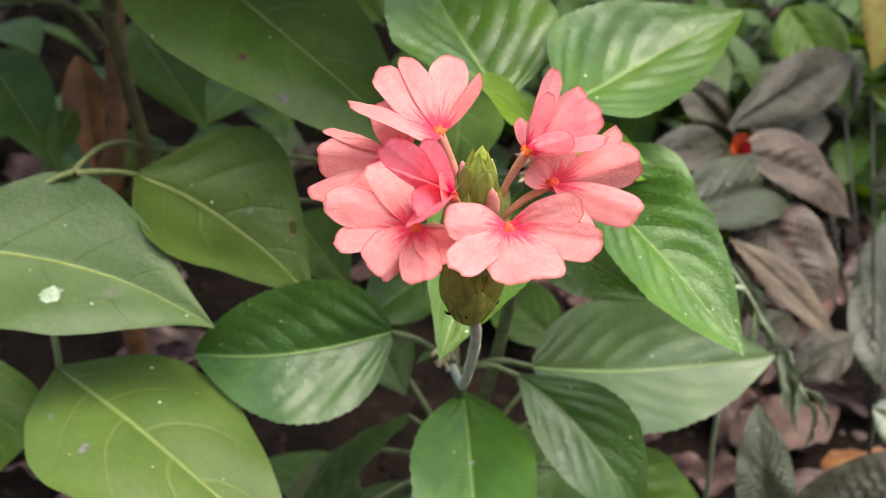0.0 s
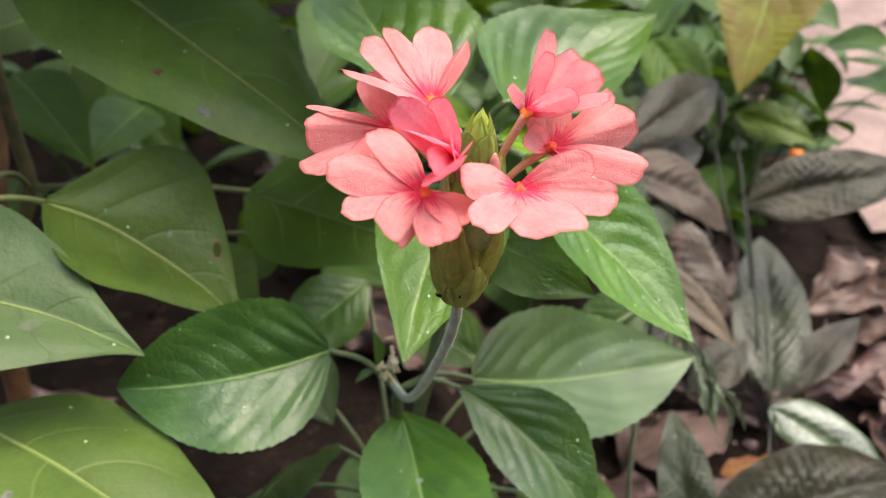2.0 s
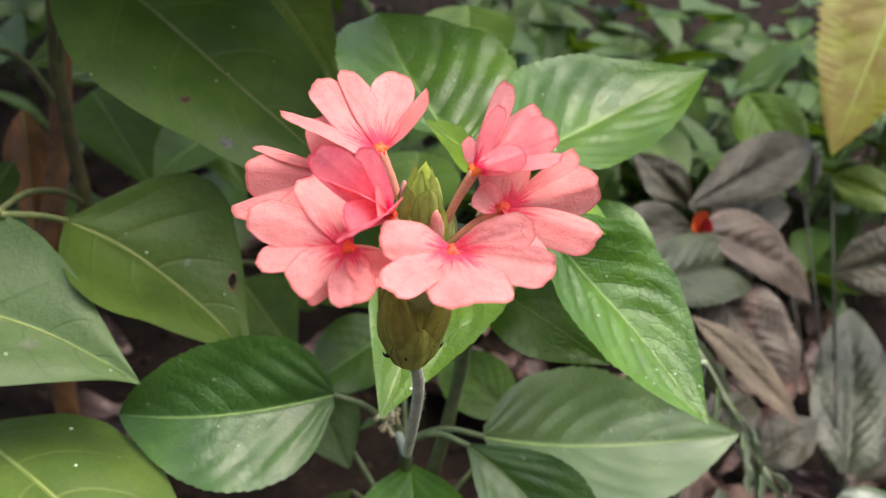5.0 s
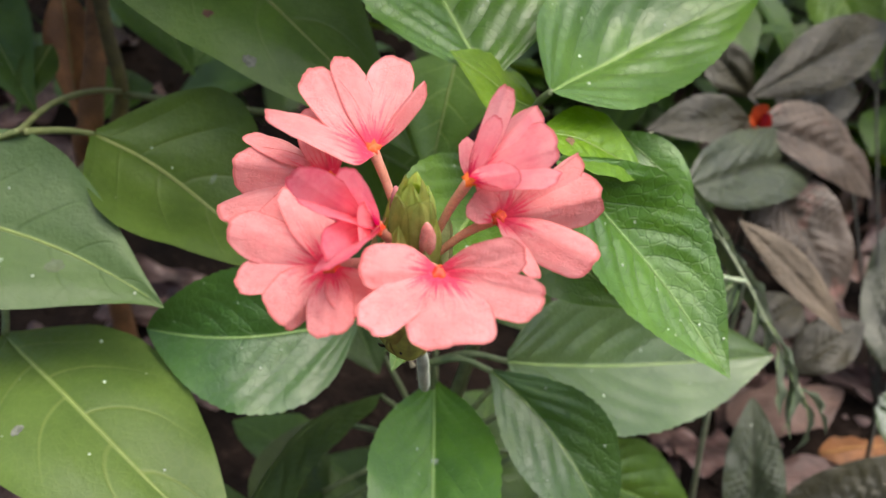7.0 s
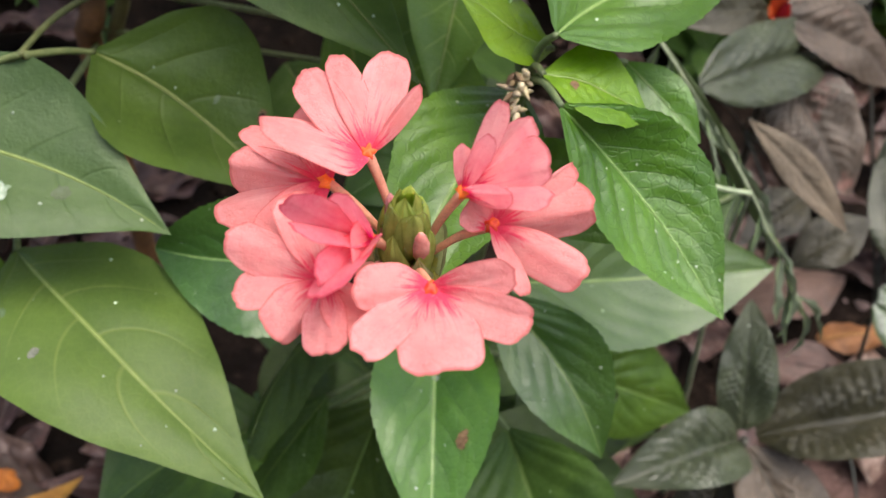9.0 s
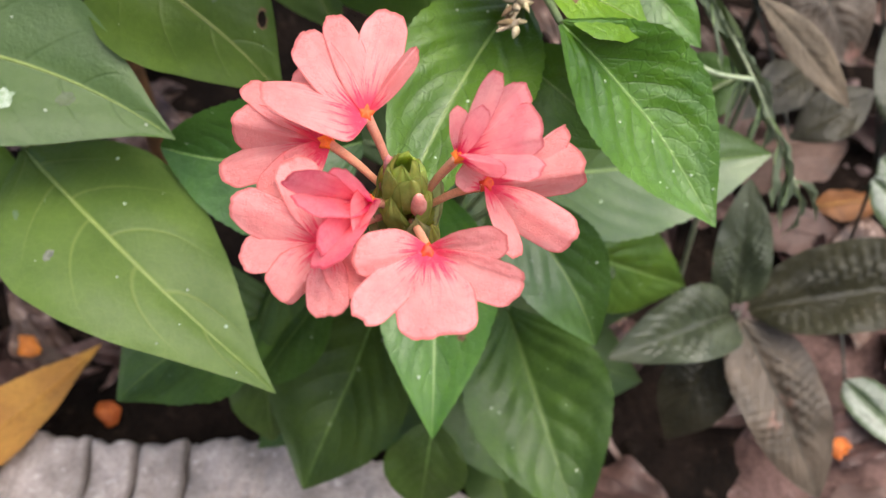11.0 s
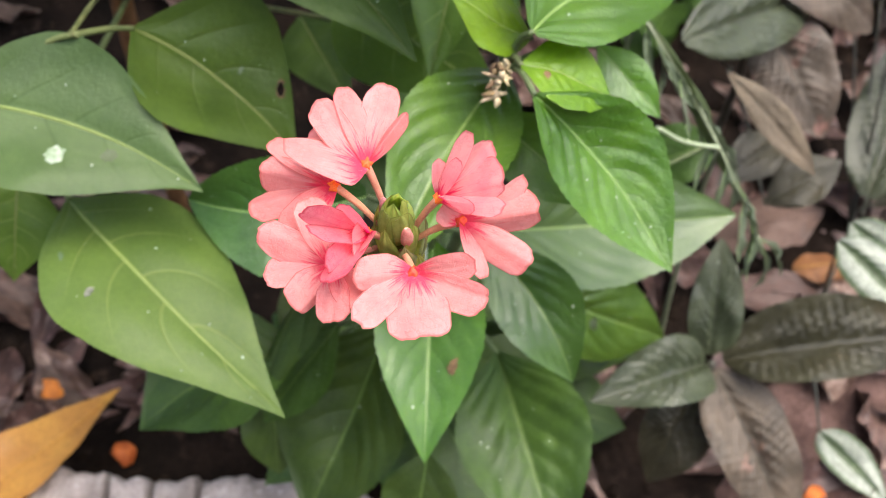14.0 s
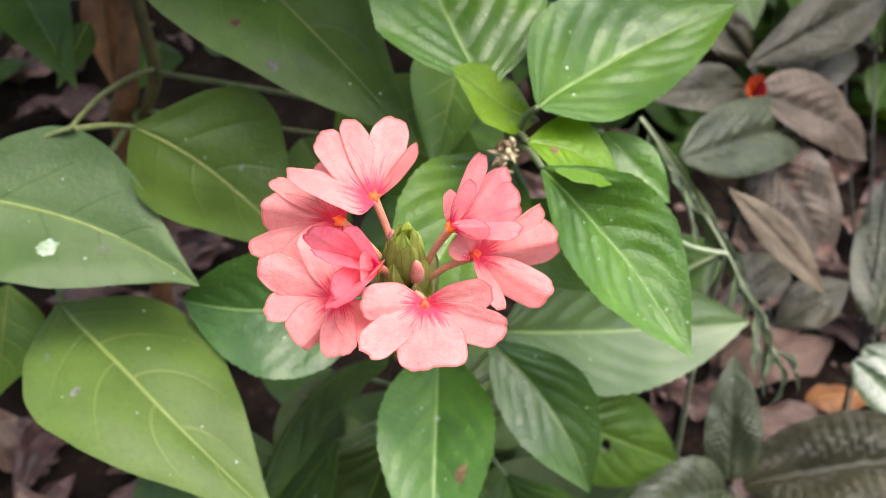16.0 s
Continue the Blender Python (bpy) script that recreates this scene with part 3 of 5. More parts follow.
tube("stem", [ROOT, (0.010, 0.305, 0.10), (0.008, 0.285, 0.19), NODE], 0.0036, 0.0018, STEM, plant, count=40, lump=0.05)
tube("stem", [(0.008, 0.285, 0.19), (0.022, 0.286, 0.26), FORK], 0.0028, 0.0019, STEM, plant, count=30, lump=0.05)
STALK = [(0.0035, 0.2560, 0.2690), (0.0055, 0.2400, 0.2760), (0.0062, 0.2180, 0.2960), (0.0072, 0.1890, 0.3300), (0.0074, 0.1745, 0.3500), BASE]
stalk = tube("flower_stalk", STALK, 0.00138, 0.00118, STEM_HAIRY, plant, "downy grey-green flower stalk", count=60, sides=12)


def hairs(points, count, r, length, seed):
    rng = np.random.RandomState(seed)
    c = spline(points, 200)
    out = []
    for _ in range(count):
        i = rng.randint(1, 198)
        t = c[i + 1] - c[i - 1]
        d = np.cross(t, rng.normal(size=3))
        d /= np.linalg.norm(d) + 1e-12
        p = c[i] + d * r
        w = np.cross(d, t)
        w = w / (np.linalg.norm(w) + 1e-12) * 0.00003
        q = p + d * length * rng.uniform(0.5, 1.2) + (0, 0, -0.0002)
        out.append(([p - w, p + w, q], [(0, 1, 2)]))
    return out


HAIR = plain_material("pale hairs", (0.34, 0.38, 0.28), (0.26, 0.30, 0.20), 300.0, 0.7)
joined("hairs", hairs(STALK, 700, 0.0012, 0.0007, 3), HAIR, stalk, kind="stuff")


def petiole(a, b, r=0.0011, sag=0.0, parent=None, material=STEM):
    a, b = np.array(a), np.array(b)
    m = (a + b) / 2 + (0, 0, sag)
    return tube("petiole", [a, m, b], r * 1.15, r * 0.85, material, parent or plant, count=14, sides=8)


GLOSS = dict(quilt=0.055, wave=0.03, teeth=0.03, veins=6.5, sweep=0.42)


def gloss_leaf(base, tip, bow, lat, width, phi, fold, joint, seed, label="", material=GREEN_GLOSS, kind="q", **more):
    opts = {**GLOSS, "seed": seed, "rib": RIB_SHADED if material is GREEN_SHADED else RIB, **more}
    petiole(joint, base, sag=0.004)
    return leaf(plant, material, kind, base, tip, bow, lat, width, phi, fold, label, **opts)


gloss_leaf((-0.017, 0.2573, 0.2833), (-0.0829, 0.2544, 0.2765), 0.14, -0.049, 0.0244, 0.92, 0.43, NODE, 3, material=GREEN_DARK, nu=80, nh=14, quilt=0.055, drops=7, kind="e")
gloss_leaf((0.0074, 0.2671, 0.2472), (0.0121, 0.183, 0.2245), 0.107, 0.005, 0.0225, 0.02, 0.43, NODE, 14, nu=80, nh=14, quilt=0.055, drops=7, marks=[(0.619, 0.25, 0.036, 0.050, BROWN_MARK), (0.373, 0.49, 0.012, 0.03, SPLASH)])
gloss_leaf((0.0258, 0.2557, 0.2656), (0.0653, 0.2199, 0.2283), 0.081, -0.069, 0.0179, -0.47, 0.44, NODE, 25, material=GREEN_DARK, nu=80, nh=14, quilt=0.06, drops=7)
gloss_leaf((0.0307, 0.261, 0.2652), (0.1364, 0.3121, 0.2269), -0.104, 0.003, 0.0277, -0.68, 0.35, NODE, 36, material=GREEN_SHEEN, kind="f", nu=80, nh=14, quilt=0.05, drops=7)
gloss_leaf((0.0367, 0.2385, 0.3578), (0.0861, 0.2174, 0.3064), -0.121, -0.094, 0.0206, -0.42, 0.40, FORK, 47, nu=80, nh=14, quilt=0.08, drops=7)
gloss_leaf((0.0345, 0.2541, 0.3678), (0.0989, 0.3124, 0.3735), -0.175, -0.1, 0.0248, -0.38, 0.42, FORK, 58, kind="f", nu=80, nh=14, quilt=0.09, drops=7)
gloss_leaf((0.0195, 0.276, 0.3593), (-0.0065, 0.3229, 0.385), -0.013, -0.035, 0.0315, -0.05, 0.38, FORK, 69, kind="f", nu=80, nh=14, quilt=0.065, drops=7)
gloss_leaf((0.0285, 0.2761, 0.3315), (-0.0009, 0.1973, 0.3218), 0.055, 0.035, 0.0211, 0.28, 0.45, FORK, 80, nu=80, nh=14, quilt=0.10, drops=7)
gloss_leaf((-0.0109, 0.2628, 0.1902), (-0.0425, 0.1998, 0.1176), -0.032, 0.013, 0.0356, -0.05, 0.39, (0.008, 0.285, 0.19), 91, nu=80, nh=14, quilt=0.05, drops=7, material=GREEN_SHADED)
gloss_leaf((0.0389, 0.272, 0.1599), (0.0718, 0.1825, 0.1448), 0.098, 0.01, 0.0322, -0.16, 0.43, (0.008, 0.285, 0.19), 102, nu=80, nh=14, quilt=0.1, drops=7, material=GREEN_SHADED)
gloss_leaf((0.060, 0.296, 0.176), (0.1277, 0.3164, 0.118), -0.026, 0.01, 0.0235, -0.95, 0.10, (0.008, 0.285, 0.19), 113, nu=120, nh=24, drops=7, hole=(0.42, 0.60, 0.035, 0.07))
gloss_leaf((-0.0462, 0.2436, 0.1967), (-0.1067, 0.204, 0.1861), 0.119, 0.025, 0.0364, -0.08, 0.33, (-0.010, 0.285, 0.12), 124, nu=80, nh=14, drops=7, material=GREEN_SHADED)
gloss_leaf((-0.0143, 0.2947, 0.2104), (-0.0557, 0.2136, 0.1979), 0.169, -0.016, 0.0324, -0.9, -0.23, (0.008, 0.285, 0.19), 135, nu=80, nh=14, quilt=0.05, drops=7, material=GREEN_SHADED)
gloss_leaf((0.0323, 0.2504, 0.3581), (0.0618, 0.2505, 0.3457), 0.07, -0.039, 0.0150, -0.08, 0.1, FORK, 90, "fresh yellow-green young leaf", GREEN_YOUNG, marks=[(0.24, 0.62, 0.030, 0.060, BROWN_MARK)])
gloss_leaf((0.0354, 0.2698, 0.3524), (0.008, 0.2683, 0.3706), -0.022, -0.045, 0.0160, 0.04, 0.03, FORK, 97, "fresh yellow-green young leaf", GREEN_YOUNG)
gloss_leaf((0.025, 0.264, 0.323), (0.063, 0.240, 0.309), .05, 0, 0.0129, -0.70, .2, FORK, 168)
gloss_leaf((0.058, 0.283, 0.340), (0.081, 0.267, 0.325), .05, 0, 0.0080, -0.55, .2, FORK, 179)
gloss_leaf((0.011, 0.220, 0.158), (0.008, 0.195, 0.118), .05, 0, 0.0179, 0.05, .2, (0.008, 0.285, 0.19), 190, material=GREEN_SHADED)
gloss_leaf((-0.063, 0.246, 0.165), (-0.058, 0.218, 0.123), .05, 0, 0.0157, 0.10, .2, (0.008, 0.285, 0.19), 201, material=GREEN_SHADED)
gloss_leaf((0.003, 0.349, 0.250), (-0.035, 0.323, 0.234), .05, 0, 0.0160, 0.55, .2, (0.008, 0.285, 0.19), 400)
gloss_leaf((0.052, 0.325, 0.220), (0.019, 0.367, 0.224), .05, 0, 0.0146, 0.50, .2, (0.008, 0.285, 0.19), 407, material=GREEN_SHADED)
gloss_leaf((-0.034, 0.332, 0.232), (-0.015, 0.299, 0.217), .05, 0, 0.0140, -0.25, .2, (0.008, 0.285, 0.19), 414, material=GREEN_SHADED)
gloss_leaf((0.134, 0.361, 0.223), (0.096, 0.355, 0.202), .05, 0, 0.0150, 0.60, .2, (0.008, 0.285, 0.19), 421, material=GREEN_SHADED)
gloss_leaf((-0.031, 0.252, 0.204), (-0.062, 0.224, 0.163), .05, 0, 0.0147, 0.40, .2, (0.008, 0.285, 0.19), 428, material=GREEN_SHADED)
gloss_leaf((-0.044, 0.311, 0.175), (-0.058, 0.259, 0.150), .05, 0, 0.0163, 0.20, .2, (0.008, 0.285, 0.19), 435, material=GREEN_SHADED)
# inner leaves added low down to block light at the plant's foot
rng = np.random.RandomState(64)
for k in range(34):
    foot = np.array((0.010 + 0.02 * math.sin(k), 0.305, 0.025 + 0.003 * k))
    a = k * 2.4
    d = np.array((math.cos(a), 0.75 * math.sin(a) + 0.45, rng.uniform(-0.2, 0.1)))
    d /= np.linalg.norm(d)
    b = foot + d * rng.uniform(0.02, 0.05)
    gloss_leaf(b, b + d * rng.uniform(0.05, 0.08), 0.08, 0.0, rng.uniform(0.018, 0.026), rng.uniform(-0.2, 0.2), 0.25, tuple(foot), 700 + k, material=GREEN_SHADED, nu=36, nh=8)
gloss_leaf((-0.0013, 0.2595, 0.2740), (-0.0027, 0.2612, 0.2875), .06, 0, 0.0027, 0.1, .5, NODE, 501, "small folded young leaf at the node", nu=24, nh=6)
gloss_leaf((-0.0022, 0.2590, 0.2725), (-0.0090, 0.2580, 0.2690), .06, 0, 0.0022, 0.1, .5, NODE, 508, "small folded young leaf at the node", nu=24, nh=6)


# ---- the flower head ----
def spike():
    base, top = np.array(BASE), np.array((0.0065, 0.1541, 0.4045))
    ax = top - base
    length = np.linalg.norm(ax)
    ax /= length
    s = np.cross(ax, (0, 1, 0))
    s /= np.linalg.norm(s)
    t = np.cross(ax, s)
    core = tube("flower_spike", [base, base + ax * length * 0.4, base + ax * length * 0.8], 0.0030, 0.0022, BRACT, plant, "green spike of overlapping pointed bracts", count=12)
    rows = ((-0.03, 0.44, 0.0055, 0.0056, 0.2), (0.05, 0.58, 0.0057, 0.0056, 0.985), (0.24, 0.58, 0.0060, 0.0054, 0.4), (0.44, 0.46, 0.0046, 0.0046, 1.1), (0.60, 0.40, 0.0034, 0.0042, 0.5), (0.72, 0.36, 0.0021, 0.0042, 1.3))
    for k, (h0, span, out, wide, turn) in enumerate(rows):
        for j in range(4):
            a = turn + j * math.pi / 2
            d = s * math.cos(a) + t * math.sin(a)
            out, wide = rows[k][2] * 0.95, rows[k][3] * 0.97
            b = base + ax * (h0 * length) + d * out * (0.72 if k < 2 else 0.45)
            e = base + ax * ((h0 + span) * length) + d * out * (1.02, 1.06, 1.05, 0.95, 0.80, 0.60)[k]
            side = np.cross(ax, d)
            p, uv, n = blade(b, e, 0.12, 0, wide, 0, -0.55, "s" if k == 4 else "t", 16, 6, side=-side, seed=k * 7 + j, veins=4.0, wrinkle=0.01)
            if (n @ d) < 0:
                p, uv, n = blade(b, e, 0.12, 0, wide, 0, -0.55, "s" if k == 4 else "t", 16, 6, side=side, seed=k * 7 + j, veins=4.0, wrinkle=0.01)
            mesh_object("bract", p.reshape(-1, 3), grid_faces(17, 13), (BRACT, BRACT, BRACT_MID, BRACT_TOP, BRACT_TOP, BRACT_TOP)[k], core, uvs=uv)
    for j in range(7):
        a = 0.5 + j * 0.9
        d = s * math.cos(a) + t * math.sin(a)
        p = base + ax * (0.03 + 0.05 * (j % 3)) * length + d * 0.0046
        tube("dark_tip", [p, p + d * 0.0008 + ax * 0.0004, p + d * 0.0013 + ax * 0.0014], 0.00045, 0.0001, DARK_TIP, core, "dark pointed bract tip", count=6, sides=6)
    rng = np.random.RandomState(8)
    bits = []
    for _ in range(420):
        a, h = rng.uniform(0, 6.283), rng.uniform(0.0, 1.0)
        d = s * math.cos(a) + t * math.sin(a)
        r = np.interp(h, (0, 0.15, 0.6, 1), (0.0035, 0.0055, 0.0050, 0.0022))
        p = base + ax * h * length + d * r
        w = np.cross(ax, d) * 0.00004
        bits.append(([p - w, p + w, p + d * 0.0008 + ax * 0.0008], [(0, 1, 2)]))
    joined("hairs", bits, HAIR, core, kind="stuff")
    for at, to, r in (((0.0088, 0.1555, 0.390), (0.0088, 0.1515, 0.4005), 0.0016), ((0.0045, 0.1585, 0.392), (0.0035, 0.1572, 0.4030), 0.0015)):
        p0, p1 = np.array(at), np.array(to)
        c = [p0 + (p1 - p0) * f for f in np.linspace(0, 1, 9)]
        verts, faces = tube_data(c, r, r, 9, 10)
        shape = (0.45, 0.7, 0.85, 0.98, 1.0, 0.95, 0.8, 0.55, 0.15)
        verts = [c[i // 10] + (v - c[i // 10]) * shape[i // 10] for i, v in enumerate(verts)]
        mesh_object("bud", verts, faces, BUD, plant, "small closed pink flower bud")


spike()


def petal_grid(c, tip, left, right, notch, seed, nu=26, nh=11):
    """The grid of a petal from its foot, its tip and the widest place of either edge; without an edge it is even-sided."""
    c, tip = np.array(c, float), np.array(tip, float)
    ax = tip - c
    size = np.linalg.norm(ax)

    def edge(at):
        d = np.array(at, float) - c
        s = d @ ax / size**2
        return min(0.80, max(0.32, s)), 1.04 * (d - s * ax)

    if isinstance(left, float):
        o = np.cross(ax, (0.0, -0.55, 0.83))
        o *= left / np.linalg.norm(o)
        sides = ((0.72, o), (0.72, -o))
    elif left is None:
        s, o = edge(right)
        sides = ((s, -0.9 * o), (s, o))
    elif right is None:
        s, o = edge(left)
        sides = ((s, o), (s, -0.9 * o))
    else:
        sides = (edge(left), edge(right))
    n = np.cross(sides[1][1] - sides[0][1], ax)
    n /= np.linalg.norm(n)
    if n[2] - 0.5 * n[1] < 0:
        n = -n
    wide = 0.5 * np.linalg.norm(sides[1][1] - sides[0][1])
    uu = np.linspace(0, 1, nu + 1)[:, None]
    vv = np.sin(np.linspace(-1, 1, 2 * nh + 1) * np.pi / 2)[None, :]
    av = np.abs(vv)
    f = np.random.RandomState(seed).uniform(0, 6.28, 9)
    s = np.where(vv < 0, sides[0][0], sides[1][0])
    end = s + (1 - s) * np.sqrt(np.maximum(0, 1 - av**2.1)) - notch * np.exp(-(((vv - 0.15 * math.sin(f[0])) / 0.24) ** 2))
    end = end + (0.010 * np.sin(7 * vv + f[1]) + 0.006 * np.sin(16 * vv + f[6])) * (1 - av**6)
    along = uu * end
    g = np.interp(along / s, (0, .1, .25, .45, .62, .8, 1, 1.3), (.24, .38, .62, .88, 1, 1.02, 1, 1.0))
    side = np.where((vv < 0)[..., None], sides[0][1] * (-1.0), sides[1][1])
    ripple = 0.05 * np.sin(6 * along + f[2] + 2.4 * np.sign(vv)) * av**3 + 0.014 * np.sin(9 * vv + 5 * along + f[3]) + 0.007 * np.sin(24 * along - 10 * vv + f[4]) + 0.005 * np.sin(29 * vv + 9 * along + f[5]) + 0.004 * np.sin(41 * along + 19 * vv + f[7])
    rise = 0.035 * size * 4 * along * (1 - along) + wide * (ripple * np.minimum(1, along * 3) - 0.06 * np.exp(-((vv / 0.12) ** 2)) * (1 - along) - 0.05 * av**3 * along**3)
    p = c + ax * along[..., None] + n * rise[..., None] + side * (g * vv)[..., None]
    uv = np.stack(np.broadcast_arrays(uu, (vv + 1) / 2), -1).reshape(-1, 2)
    return p, uv, n


def flower(centre, root, petals, label, material=PETAL, mouth=0.0013):
    """A one-sided fan of petals on a thin tube; petals are (tip, left edge, right edge, notch, pale or not)."""
    c, r = np.array(centre), np.array(root)
    mean = np.mean([q[0] for q in petals], axis=0)
    ob = tube("flower", [r, (c + r) / 2 + (0, 0, 0.001), c - (mean - c) * 0.02], 0.00058, 0.00090, TUBE, plant, label, count=16, sides=10)
    up = np.zeros(3)
    petals = [list(q) for q in petals]
    for q, w in zip(petals, petals[1:]):
        # neighbours whose edges come close are grown together along one line
        near = [(math.dist(q[a], w[b]), a, b) for a in (1, 2) for b in (1, 2) if isinstance(q[a], tuple) and isinstance(w[b], tuple)]
        if near and min(near)[0] < 0.0022 and len(q) == len(w) == 4:
            d, a, b = min(near)
            q[a] = w[b] = tuple((np.array(q[a]) + np.array(w[b])) / 2)
    for i, (tip, left, right, notch, *pale) in enumerate(petals):
        p, uv, n = petal_grid(c, tip, left, right, notch, int(1e5 * (tip[0] + 2 * tip[1] + 3 * tip[2])) % 9999)
        up += n
        p = p + n * 0.00010 * (i % 3)
        mesh_object("petal", p.reshape(-1, 3), grid_faces(27, 23), PETAL_FOLDED if pale else material, ob, "pale inner petal" if pale else "", uvs=uv)
    up /= np.linalg.norm(up)
    verts, faces = dome_data(c + up * 0.0002 + (mean - c) * 0.02, up, mouth, 0.5, 10, 4)
    verts = [c + (v - c) * (1 + 0.25 * math.sin(5 * math.atan2(v[1] - c[1], v[0] - c[0]))) for v in verts]
    mesh_object("throat", verts, faces, THROAT, ob, "orange flower throat")
    return ob


flower((0.0112, 0.1428, 0.3979), (0.0075, 0.1545, 0.389), [
    ((0.0003, 0.1366, 0.4031), (0.0015, 0.1357, 0.4002), (0.0032, 0.1421, 0.4033), 0),
    ((0.0016, 0.1289, 0.3988), (0.0056, 0.1296, 0.3975), (0.0001, 0.1321, 0.3999), 0.02),
    ((0.0142, 0.1269, 0.3980), (0.0196, 0.1317, 0.3971), (0.0079, 0.1294, 0.3969), 0.06),
    ((0.0268, 0.1374, 0.3988), (0.0248, 0.1395, 0.4006), (0.0232, 0.1341, 0.3969), 0.02),
    ((0.0236, 0.1426, 0.4028), (0.0199, 0.1440, 0.4042), (0.0222, 0.1410, 0.4000), 0),
], "coral-pink fan of petals with red heart")
flower((-0.0046, 0.1425, 0.3980), (0.003, 0.156, 0.388), [
    ((0.0022, 0.1352, 0.3968), (-0.0002, 0.1322, 0.3962), None, 0),
    ((-0.0032, 0.1308, 0.3951), (-0.0068, 0.1333, 0.3948), (0.0002, 0.1314, 0.3963), 0.03),
    ((-0.0105, 0.1331, 0.3943), (-0.0143, 0.1351, 0.3973), (-0.0073, 0.1377, 0.3930), 0.02),
    ((-0.0183, 0.1393, 0.3968), (-0.0163, 0.1424, 0.3973), (-0.0160, 0.1366, 0.3967), 0),
    ((-0.0205, 0.1466, 0.4018), (-0.0183, 0.1493, 0.4032), (-0.0165, 0.1442, 0.3982), 0),
    ((-0.0115, 0.1542, 0.4046), (-0.0073, 0.1532, 0.4032), (-0.0135, 0.1500, 0.4035), 0),
], "coral-pink fan of petals with red heart")
flower((-0.0006, 0.1633, 0.4056), (0.0045, 0.1595, 0.392), [
    ((-0.0169, 0.1604, 0.4133), (-0.0129, 0.1647, 0.4100), (-0.0049, 0.1557, 0.4081), 0),
    ((-0.0114, 0.1717, 0.4149), (-0.0086, 0.1722, 0.4145), (-0.0132, 0.1679, 0.4131), 0),
    ((-0.0072, 0.1757, 0.4152), (-0.0034, 0.1736, 0.4120), (-0.0089, 0.1727, 0.4146), 0),
    ((0.0016, 0.1790, 0.4143), (0.0049, 0.1770, 0.4120), (-0.0024, 0.1740, 0.4116), 0.02),
    ((0.0068, 0.1709, 0.4141), (0.0063, 0.1688, 0.4097), (0.0045, 0.1716, 0.4107), 0),
], "coral-pink fan of petals on orange tube")
flower((0.0197, 0.1558, 0.3990), (0.0095, 0.1575, 0.389), [
    ((0.0154, 0.1570, 0.4019), 0.0030, 0.0030, 0),
    ((0.0205, 0.1655, 0.4065), 0.0044, 0.0044, 0),
    ((0.0318, 0.1629, 0.4072), (0.0334, 0.1617, 0.4051), (0.0290, 0.1617, 0.4061), 0),
    ((0.0357, 0.1563, 0.4039), (0.0324, 0.1559, 0.3982), (0.0337, 0.1608, 0.4053), 0.02),
    ((0.0346, 0.1464, 0.3995), (0.0308, 0.1456, 0.3962), (0.0324, 0.1516, 0.3997), 0),
    ((0.0247, 0.1423, 0.3982), None, (0.0257, 0.1462, 0.3969), 0),
], "coral-pink fan of petals with red heart")
flower((0.0150, 0.1558, 0.4059), (0.009, 0.1575, 0.391), [
    ((0.0143, 0.1644, 0.4083), (0.0161, 0.1649, 0.4067), (0.0129, 0.1626, 0.4071), 0),
    ((0.0198, 0.1631, 0.4185), (0.0211, 0.1624, 0.4163), (0.0169, 0.1604, 0.4163), 0),
    ((0.0187, 0.1572, 0.4166), (0.0193, 0.1559, 0.4144), (0.0163, 0.1579, 0.4131), 0, True),
    ((0.0245, 0.1645, 0.4144), (0.0260, 0.1625, 0.4131), (0.0220, 0.1664, 0.4118), 0),
    ((0.0277, 0.1552, 0.4130), (0.0262, 0.1542, 0.4100), (0.0259, 0.1605, 0.4137), 0),
    ((0.0282, 0.1505, 0.4110), (0.0258, 0.1488, 0.4094), (0.0257, 0.1536, 0.4093), 0),
    ((0.0222, 0.1503, 0.4116), (0.0217, 0.1501, 0.4089), (0.0198, 0.1508, 0.4129), 0),
], "half-folded coral-pink petals on orange tube", PETAL_FOLDED)
flower((0.0014, 0.1493, 0.4006), (0.0045, 0.1555, 0.39), [
    ((-0.0019, 0.1457, 0.4138), (0.0012, 0.1467, 0.4086), (-0.0040, 0.1466, 0.4116), 0),
    ((-0.0098, 0.1429, 0.4141), (-0.0045, 0.1466, 0.4120), (-0.0092, 0.1448, 0.4088), 0),
    ((-0.0095, 0.1422, 0.4101), (-0.0071, 0.1449, 0.4073), (-0.0069, 0.1379, 0.4111), 0),
    ((-0.0044, 0.1358, 0.4049), (-0.0061, 0.1369, 0.4081), (-0.0018, 0.1415, 0.4022), 0),
    ((-0.0038, 0.1335, 0.4049), None, (0.0002, 0.1351, 0.4064), 0),
    ((-0.0002, 0.1406, 0.4039), (-0.0014, 0.1408, 0.4089), (0.0021, 0.1396, 0.4074), 0, True),
], "deep pink cupped petals, back light mixed into the colour", PETAL_DEEP_BACKLIT)
flower((-0.0069, 0.1600, 0.4018), (0.0035, 0.159, 0.39), [
    ((-0.0216, 0.1718, 0.4024), (-0.0172, 0.1722, 0.4004), (-0.0209, 0.1666, 0.4032), 0),
    ((-0.0233, 0.1626, 0.4023), (-0.0220, 0.1658, 0.4033), (-0.0204, 0.1611, 0.3977), 0),
    ((-0.0248, 0.1559, 0.3979), (-0.0218, 0.1602, 0.3965), (-0.0225, 0.1525, 0.3962), 0),
    ((-0.0165, 0.1500, 0.3970), 0.0038, 0.0038, 0),
    ((-0.0110, 0.1710, 0.4085), 0.0038, 0.0038, 0),
], "coral-pink fan of petals behind the others")

